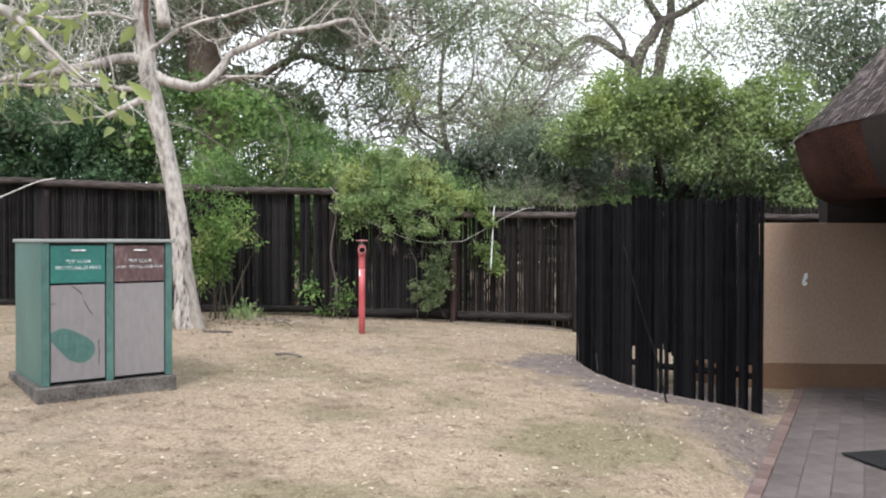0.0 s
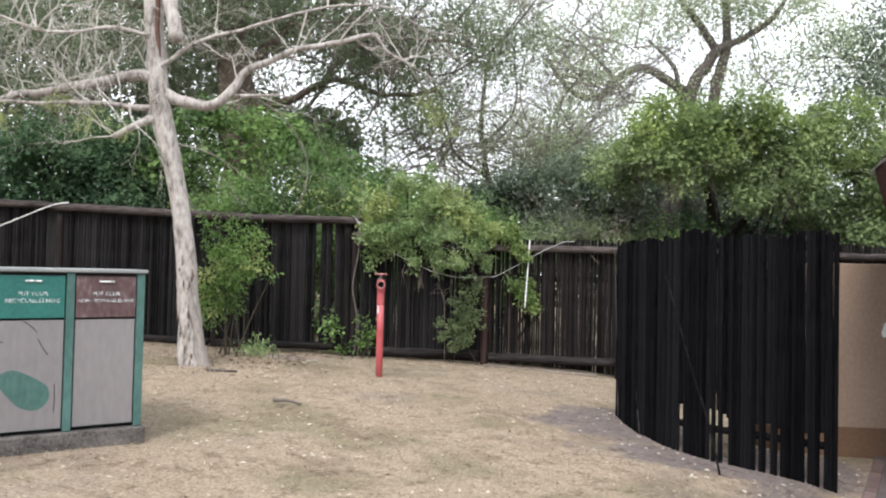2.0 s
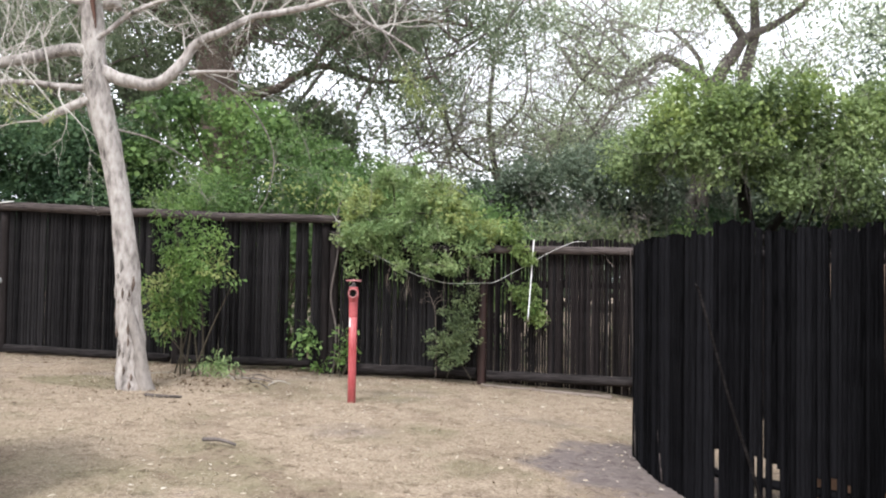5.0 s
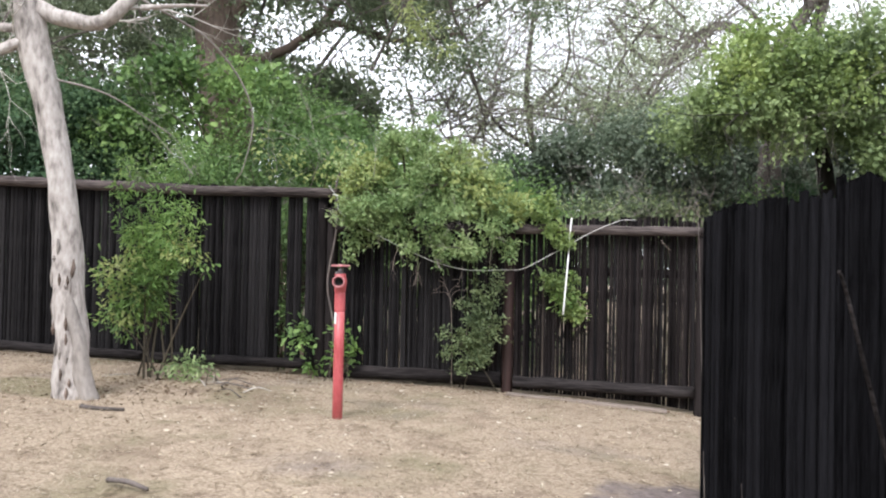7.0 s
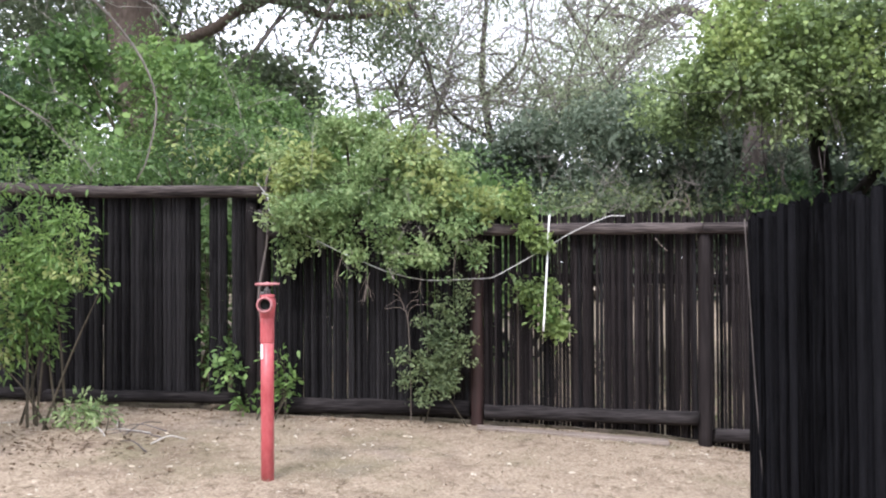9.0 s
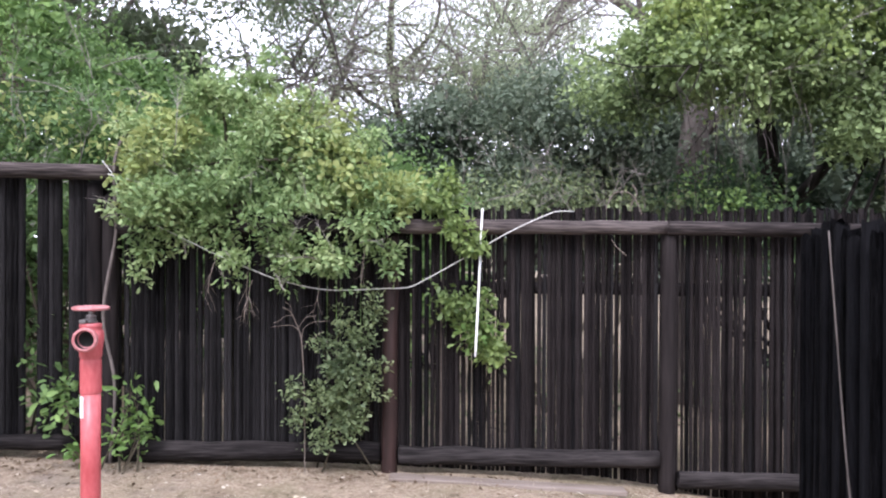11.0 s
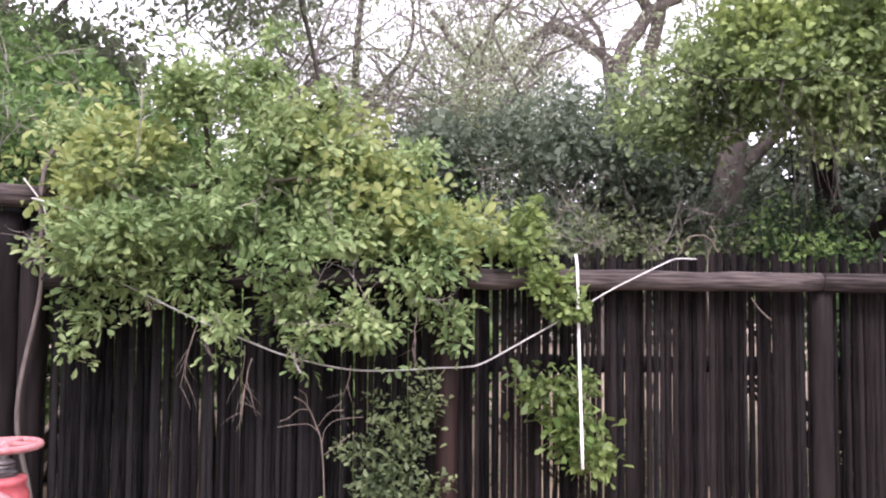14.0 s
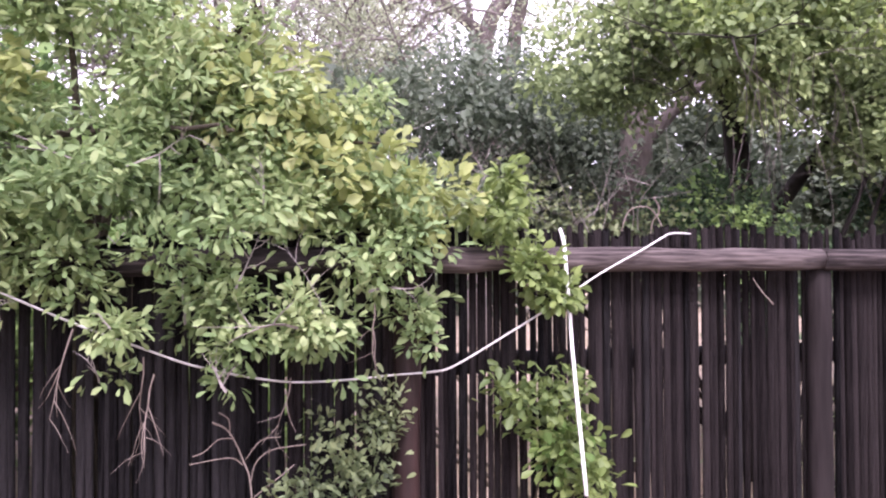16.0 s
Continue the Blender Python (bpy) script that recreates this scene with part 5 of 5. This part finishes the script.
bush("hedge", (5.2, 15.6, 0.1), "light green bushy tree crown hanging over the fence",
     mass(3.05, 11.5, 14.3, 15.9, [(2.9, 3.9), (3.2, 4.5), (3.9, 5.15), (4.5, 4.85), (5.2, 5.2), (6.0, 4.7), (6.8, 5.1), (7.8, 4.6), (8.6, 5.1), (11.5, 4.8)], [(2.6, 3.05), (4.0, 3.1), (5.5, 2.85), (7, 2.2), (11.5, 1.6)], 120, 0.4, 8),
     4300, 17, 0.062, L_right, 0.085, 0.62, 0.5, 7, 0.25, M_bark_dark, category="hedge", stem_r=0.05, core=9000, core_size=0.09, fine=50,
     extra=[(L_light, mass(3.2, 7.2, 14.2, 14.9, [(3.2, 4.4), (3.9, 5.2), (4.5, 4.9), (5.2, 5.25), (6.0, 4.75), (7.2, 5.0)], [(3.2, 3.6), (7.2, 3.6)], 26, 0.34, 44), 480, 16, 0.062, "brighter yellow-green leaves along the top of the crown")])
bush("hedge", (6.5, 18.4, 0.1), "dark undergrowth in the shade beneath the crowns",
     [(4.6, 18.4, 3.2, 1.4, 0.9, 1.1), (6.8, 18.4, 3.3, 1.5, 0.9, 1.2), (9.0, 17.8, 3.0, 1.7, 1.0, 0.9), (11.6, 17.8, 2.6, 2.0, 1.0, 1.6), (3.4, 18.6, 2.7, 1.0, 0.7, 0.6), (5.6, 17.4, 2.6, 1.2, 0.6, 0.6)],
     1500, 18, 0.085, L_dark, 0.17, 0.55, 0.6, 10, 0.2, M_bark_dark, category="hedge", stem_r=0.04, core=7000, core_size=0.22)
bush("hedge", (2.6, 14.6, 0.2), "loose dull green undergrowth just behind the low fence",
     [(1.6, 15.6, 2.4, 0.8, 0.5, 0.35), (3.2, 15.4, 2.4, 0.7, 0.4, 0.3), (0.1, 15.4, 1.9, 0.7, 0.6, 0.8), (2.5, 16.2, 2.6, 0.9, 0.5, 0.4)],
     420, 13, 0.058, L_bush, 0.11, 0.5, 0.4, 12, 0.2, M_stem, category="hedge", stem_r=0.02, fine=30)
bush("hedge", (6.2, 15.4, 0.1), "deep green bushes darkened for the shade under the crown",
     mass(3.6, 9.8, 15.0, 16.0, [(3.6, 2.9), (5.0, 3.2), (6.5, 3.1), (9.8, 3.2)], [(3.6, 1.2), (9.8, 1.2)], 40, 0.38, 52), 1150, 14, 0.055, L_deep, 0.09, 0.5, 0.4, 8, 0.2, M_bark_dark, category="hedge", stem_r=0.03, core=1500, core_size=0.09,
     extra=[(L_left, [(4.0, 15.0, 2.5, 0.5, 0.3, 0.4), (4.6, 15.1, 2.3, 0.4, 0.3, 0.4)], 60, 12, 0.055, "lighter leaves beside the trunk")])
bush("bush", (2.2, 13.5, 0.2), "low scrub in the strip behind the low fence",
     [(1.2, 13.6, 0.55, 0.4, 0.25, 0.4), (2.1, 13.6, 0.7, 0.5, 0.25, 0.6), (3.0, 13.5, 0.6, 0.5, 0.25, 0.5), (3.9, 13.6, 0.7, 0.5, 0.25, 0.6)], 170, 9, 0.05, L_bush, 0.09, 0.45, 0.3, 8, 0.1, stem_r=0.01)


# large trees behind
def big_tree(place, label, trunk, r0, r1, limbs_, lobes, clumps, per, size, leaves, bark, spread=0.3, twig=20, width=0.45, twig_mat=None):
    o = tree(place, label)
    limb(o, place, "trunk", trunk, r0, r1, bark, 14, 0.2)
    for pts, a, b in limbs_:
        limb(o, place, "branch", pts, a, b, bark, 8, 0.2)
    bm = bmesh.new()
    for k in range(twig):
        l = random.choice(lobes)
        p = Vector((l[0] + random.uniform(-0.7, 0.7) * l[3], l[1] + random.uniform(-0.7, 0.7) * l[4], l[2] + random.uniform(-0.8, 0.4) * l[5]))
        twigs(bm, rel(place, [p])[0], (random.uniform(-1, 1), random.uniform(-0.5, 0.5), random.uniform(-0.4, 0.9)), random.uniform(1.2, 2.6), 0.028, 2, 0.5, 0.0, 4)
    part("twig_work", bm, twig_mat or bark, o)["kind"] = "stuff"
    pts, ways = crown_points([(l[0] - place[0], l[1] - place[1], l[2] - place[2], *l[3:]) for l in lobes], clumps, per, spread, 0.35)
    leaf_mesh("crown", pts, size, leaves, o, width, 0.3, ways)
    return o


big_tree((-5.0, 17.2, 0.5), "large grey-barked tree with a wide dusty crown",
         [(-4.7, 17.2, 0.3), (-4.6, 17.1, 2.5), (-4.7, 17.0, 4.6), (-4.85, 17.0, 5.6), (-5.2, 17.0, 8.2), (-5.5, 17, 10)], 0.52, 0.32,
         [([(-4.8, 17, 5.2), (-4.2, 16.9, 5.25), (-3.6, 16.8, 5.4), (-2.6, 16.6, 5.75), (-1.45, 16.5, 5.4), (-0.4, 16.4, 5.5)], 0.12, 0.03),
          ([(-4.9, 17, 5.8), (-3.8, 16.8, 6.8), (-2.6, 16.5, 7.4), (-1.2, 16.4, 7.6)], 0.15, 0.05),
          ([(-5.0, 17, 6.2), (-6.4, 16.8, 7.2), (-8.0, 16.5, 7.6)], 0.15, 0.05),
          ([(-3.0, 16.7, 5.6), (-2.3, 16.6, 6.3), (-1.2, 16.5, 6.6), (0.3, 16.4, 6.4)], 0.07, 0.03)],
         [(-6.5, 16.5, 6.9, 2.6, 1.6, 1.5), (-3.8, 16.3, 7.6, 2.3, 1.6, 1.3), (-9.5, 16.5, 6.5, 2.6, 1.6, 1.6), (-1.4, 16.2, 6.9, 1.9, 1.3, 1.1), (-12, 16.5, 6.2, 2.5, 1.5, 1.8), (0.5, 16.2, 6.4, 1.0, 1.0, 0.8), (-5.5, 16.2, 9.0, 4.5, 1.6, 1.2), (-2.4, 16.2, 5.9, 1.2, 0.7, 0.5), (-0.9, 16.3, 5.2, 1.3, 0.7, 0.6)],
         2300, 34, 0.08, L_grey, M_bark_brown, 0.2, 80, 0.45, M_bark_grey)
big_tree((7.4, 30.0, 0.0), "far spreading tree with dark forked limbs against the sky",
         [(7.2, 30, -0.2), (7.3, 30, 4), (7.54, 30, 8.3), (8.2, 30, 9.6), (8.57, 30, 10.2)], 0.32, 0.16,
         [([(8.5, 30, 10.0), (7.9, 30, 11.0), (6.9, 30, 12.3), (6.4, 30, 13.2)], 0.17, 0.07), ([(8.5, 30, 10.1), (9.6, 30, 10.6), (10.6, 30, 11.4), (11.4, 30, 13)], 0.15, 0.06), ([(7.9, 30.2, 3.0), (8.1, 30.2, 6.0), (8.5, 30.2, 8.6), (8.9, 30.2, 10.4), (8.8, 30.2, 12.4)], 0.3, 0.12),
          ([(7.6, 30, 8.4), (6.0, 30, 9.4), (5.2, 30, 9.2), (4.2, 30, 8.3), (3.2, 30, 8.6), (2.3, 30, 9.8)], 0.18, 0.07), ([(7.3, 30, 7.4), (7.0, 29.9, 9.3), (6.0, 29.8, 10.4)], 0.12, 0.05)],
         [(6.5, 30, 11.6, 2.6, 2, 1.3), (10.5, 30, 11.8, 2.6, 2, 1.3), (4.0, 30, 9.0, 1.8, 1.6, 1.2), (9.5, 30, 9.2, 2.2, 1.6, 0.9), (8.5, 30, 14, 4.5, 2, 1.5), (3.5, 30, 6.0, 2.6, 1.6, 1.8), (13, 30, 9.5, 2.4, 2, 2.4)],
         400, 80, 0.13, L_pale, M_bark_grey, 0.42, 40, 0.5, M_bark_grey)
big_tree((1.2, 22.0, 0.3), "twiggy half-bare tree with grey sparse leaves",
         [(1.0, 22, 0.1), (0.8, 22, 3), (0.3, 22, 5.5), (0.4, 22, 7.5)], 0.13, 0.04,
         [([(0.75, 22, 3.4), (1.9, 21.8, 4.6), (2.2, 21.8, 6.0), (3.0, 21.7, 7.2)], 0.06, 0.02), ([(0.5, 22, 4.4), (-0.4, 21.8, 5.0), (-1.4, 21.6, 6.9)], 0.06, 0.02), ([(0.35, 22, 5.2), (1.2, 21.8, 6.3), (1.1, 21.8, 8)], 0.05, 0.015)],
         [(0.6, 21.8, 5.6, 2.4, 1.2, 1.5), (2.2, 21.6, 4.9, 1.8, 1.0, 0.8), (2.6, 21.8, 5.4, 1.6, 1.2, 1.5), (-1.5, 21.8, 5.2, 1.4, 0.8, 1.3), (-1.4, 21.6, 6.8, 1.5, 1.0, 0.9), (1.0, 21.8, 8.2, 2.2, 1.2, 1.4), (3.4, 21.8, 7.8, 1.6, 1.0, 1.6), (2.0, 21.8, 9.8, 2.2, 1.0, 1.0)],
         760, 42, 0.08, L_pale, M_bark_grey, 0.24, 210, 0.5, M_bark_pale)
big_tree((4.42, 17.0, 0.1), "thick grey trunk standing in the shade behind the fence",
         [(4.42, 17, -0.1), (4.40, 17, 2.6), (4.5, 17, 3.6), (4.75, 17, 4.9)], 0.24, 0.13, [([(4.5, 17, 3.4), (5.4, 16.9, 4.2), (6.4, 16.8, 4.7)], 0.09, 0.03)],
         [(9.4, 18, 6.2, 1.5, 1.2, 1.4), (11.8, 18, 6.2, 2.0, 1.4, 2.0), (11.6, 18, 8.6, 2.2, 1.4, 1.2), (5.6, 18, 4.8, 0.9, 0.8, 0.4)],
         900, 30, 0.10, L_dark, M_bark_grey, 0.22, 10)
big_tree((5.5, 16.2, 0.1), "slender dark leaning trunk under the light green crown",
         [(5.4, 16.2, -0.1), (5.3, 16.2, 1.8), (5.15, 16.1, 2.8), (4.75, 16, 4.4)], 0.17, 0.09, [([(5.25, 16.1, 2.4), (5.9, 16, 3.2), (6.5, 15.8, 3.9)], 0.09, 0.04)],
         [(4.8, 15.8, 4.5, 0.9, 0.7, 0.5)], 60, 14, 0.085, L_right, M_bark_dark, 0.2, 6)
bush("tree_belt", (-8.0, 20.5, 0.5), "tall grey-green trees standing behind the thicket",
     [(-15.5, 20.5, 5.6, 2.2, 1.4, 2.6), (-12.2, 20.5, 6.2, 2.0, 1.4, 2.4), (-9.4, 20.5, 5.6, 1.8, 1.3, 2.2), (-7.0, 20.3, 6.4, 1.6, 1.2, 1.6), (-5.2, 20.5, 5.2, 1.5, 1.2, 1.3), (-10.5, 20.5, 8.6, 2.8, 1.4, 1.4), (-3.6, 20.2, 5.0, 1.1, 1.0, 0.9), (-5.6, 20.3, 8.2, 2.2, 1.2, 1.0), (-2.4, 20.3, 7.6, 1.5, 1.0, 0.8), (-14, 20.5, 9.5, 2.6, 1.4, 1.4)],
     2300, 30, 0.11, L_grey, 0.22, 0.5, 0.6, 10, 0.2, M_bark_grey, category="trees", stem_r=0.12, core=6000, core_size=0.22)
bush("tree_belt", (11.5, 21.0, 0.1), "tall dark green trees behind the building",
     [(11.0, 20.5, 5.6, 1.5, 1.3, 1.6), (13.6, 20.5, 6.2, 2.0, 1.3, 2.4), (12.2, 20.5, 9.2, 2.4, 1.3, 1.4), (16.5, 20.5, 6.0, 2.4, 1.3, 2.6)],
     700, 30, 0.11, L_grey, 0.22, 0.5, 0.6, 8, 0.2, M_bark_dark, category="trees", stem_r=0.12, core=1200, core_size=0.22)
# dry strands that trail from the light green crown
bm = bmesh.new()
for k in range(46):
    p = (random.choice((4.0, 4.5, 5.6, 6.1)) + random.gauss(0, 0.16), random.uniform(14.1, 14.5), random.uniform(3.1, 3.7))
    twigs(bm, p, (random.uniform(-0.3, 0.3), random.uniform(-0.2, 0.2), -1), random.uniform(0.5, 1.1), 0.0035, 0, 0.4, 0.4)
tagged(part("dry_strands", bm, M_bark_grey), "grey dry strands trailing from the green crown", "dry strands", kind="stuff")
# far woods close the view low down
far = bush("far_woods", (0, 42, 0), "hazy belt of far trees behind the garden", [(x, 42 + (x % 5), 3.2, 4.5, 2.5, 3.4 + 1.2 * math.sin(x * 1.7)) for x in range(-48, 49, 6)], 3600, 18, 0.28, L_dark, 0.5, 0.6, 0.6, 12, category="woods", stem_r=0.15, core=9000, core_size=0.8)
tagged(far, kind="stuff")
# Unseen woods added beside and behind the view; they block low sky.
for d, (x, y) in enumerate(((-22, 20), (-20, 4), (24, 18), (26, 0), (0, -24), (-16, -18), (16, -20))):
    b2 = bush("far_woods", (x, y, 0.2), "unseen belt of trees added round the garden", [(x - 4, y, 3.5, 4.5, 3, 3.6), (x + 4, y + 1, 4, 4.5, 3, 4)], 260, 14, 0.3, L_dark, 0.6, 0.6, 0.5, 6, category="woods", stem_r=0.15)
    tagged(b2, kind="stuff")

# leafy spray of a tree that hangs over the way in
big_tree((-6.6, 3.4, 0.45), "leafy tree whose spray hangs over the lawn",
         [(-6.6, 3.4, 0.3), (-6.5, 3.4, 2.2), (-6.2, 3.4, 4.2), (-5.9, 3.4, 5.6)], 0.2, 0.09, [([(-6.3, 3.4, 3.6), (-4.6, 3.4, 4.2), (-3.0, 3.2, 3.7), (-1.9, 2.8, 3.2), (-1.1, 2.45, 2.75), (-0.65, 2.4, 2.4)], 0.06, 0.005)],
         [(-5.9, 3.4, 5.8, 1.8, 1.6, 1.0), (-3.6, 3.4, 3.7, 1.0, 0.5, 0.35), (-1.9, 2.8, 3.1, 0.4, 0.3, 0.3), (-1.1, 2.45, 2.68, 0.3, 0.22, 0.22), (-0.8, 2.4, 2.5, 0.26, 0.2, 0.18), (-0.62, 2.4, 2.3, 0.16, 0.14, 0.12)], 320, 8, 0.105, L_spray, M_bark, 0.14, 0, 0.35)

# ---- small things on the fence ----
bm = bmesh.new()
tube(bm, smooth_line([(-1.3, 12.5, 2.62), (-1.19, 12.47, 2.48), (-1.1, 12.42, 2.28), (-0.53, 12.36, 1.985), (-0.18, 12.42, 1.825), (0.0, 12.45, 1.755), (0.28, 12.48, 1.69), (0.5, 12.49, 1.682), (0.72, 12.50, 1.692), (0.88, 12.505, 1.697), (0.96, 12.50, 1.712), (1.1, 12.49, 1.785), (1.41, 12.475, 1.96), (1.62, 12.475, 2.085), (1.82, 12.475, 2.185), (1.94, 12.52, 2.235), (2.03, 12.56, 2.266), (2.16, 12.6, 2.268)], 6), 0.0042, 7)
tagged(part("cable", bm, M_cable, smooth=True), "pale grey cable sagging along the fence", "cable")
bm = bmesh.new()
tube(bm, smooth_line([(-6.0, 12.5, 2.76), (-6.3, 12.48, 2.70), (-6.95, 12.45, 2.43), (-8.2, 12.4, 1.9), (-9.2, 12.4, 1.2), (-9.6, 12.35, 0.62)], 6), 0.011, 7)
tagged(part("cable", bm, M_cable, smooth=True), "pale grey cable drooping from the tall fence's rail", "cable")
bm = bmesh.new()
tube(bm, smooth_line([(1.474, 12.55, 2.28), (1.470, 12.515, 2.24), (1.463, 12.478, 2.16), (1.440, 12.365, 1.75), (1.406, 12.19, 1.238)], 5), 0.0078, 10)
tagged(part("plastic_rod", bm, M_rod, smooth=True), "straight white plastic rod hanging from the fence rail", "rod")
for pts in ([(2.74, 14.3, 0.1), (2.72, 14.3, 1.3), (2.74, 14.3, 2.1), (2.80, 14.3, 2.46), (2.94, 14.3, 2.53), (3.04, 14.3, 2.47), (3.12, 14.28, 2.28), (3.2, 14.25, 2.1)], [(3.0, 14.32, 0.1), (3.02, 14.32, 1.4), (3.0, 14.32, 2.3), (3.06, 14.3, 2.5), (3.02, 14.3, 2.6)]):
    stick("dry_twig", pts, (0.003, 0.006), M_plank, "bent grey dry sapling standing behind the fence", "twig", 6)
stick("dry_twig", [(2.42, 12.5, 2.06), (2.46, 12.49, 2.0), (2.53, 12.5, 1.94)], (0.003, 0.004), M_plank, "pale twig stuck between the fence poles", "twig", 5)
stick("fence_wire", [(-1.25, 12.48, 2.52), (-1.05, 12.47, 2.47), (-0.9, 12.5, 2.45)], (0.006, 0.005), M_cable, "pale loose wire at the end of the high rail", "wire", 5)


# ---- paving ----
def build_paving():
    e0, d = Vector((2.72, 4.1)), Vector((1.67, 3.4)).normalized()
    q = Vector((d.y, -d.x))
    bm = bmesh.new()
    a, b = e0 - d * 8, e0 + d * 4.88
    vs = [bm.verts.new((p.x, p.y, -0.004)) for p in (a, b, b + q * 0.1 + Vector((6, 0)), a + q * 9)]
    bm.faces.new(vs)
    ex = bmesh.ops.extrude_face_region(bm, geom=bm.faces[:])
    for v in ex["geom"]:
        if isinstance(v, bmesh.types.BMVert):
            v.co.z = -0.2
    pave = tagged(part("pavement", bm, M_dust), "worn dusty pink-brown paved porch floor edged with red brick", "pavement", kind="structure")
    paver = bmesh.new()
    box(paver, -0.148, 0.148, -0.098, 0.098, -0.03, 0.0, 0.006)
    me = bpy.data.meshes.new("paver")
    paver.to_mesh(me)
    me.materials.append(M_paver)
    bk = bmesh.new()
    box(bk, -0.045, 0.045, -0.1, 0.1, -0.06, 0.0, 0.006)
    mb = bpy.data.meshes.new("edging_brick")
    bk.to_mesh(mb)
    mb.materials.append(M_brick)
    ang = math.degrees(math.atan2(d.y, d.x))
    count = 0
    for j in range(14):
        for i in range(-3, 18):
            p = e0 + d * (i * 0.302 + (j % 2) * 0.15 - 0.4) + q * (0.21 + j * 0.202)
            if p.y < 8.38 and p.y > 3.3 and count < 290:
                o = new("paver", me)
                o.parent = pave
                o.matrix_world = pose(p.x, p.y, 0.004 + random.uniform(-0.004, 0.004), random.uniform(-0.8, 0.8), random.uniform(-0.8, 0.8), ang + random.uniform(-0.6, 0.6))
                count += 1
    for i in range(-4, 23):
        p = e0 + d * (i * 0.206) + q * 0.06
        o = new("edging_brick", mb)
        o.parent = pave
        o.matrix_world = pose(p.x, p.y, 0.018 + random.uniform(-0.005, 0.005), random.uniform(-1.5, 1.5), random.uniform(-1.5, 1.5), ang + 90 + random.uniform(-1.5, 1.5))


build_paving()
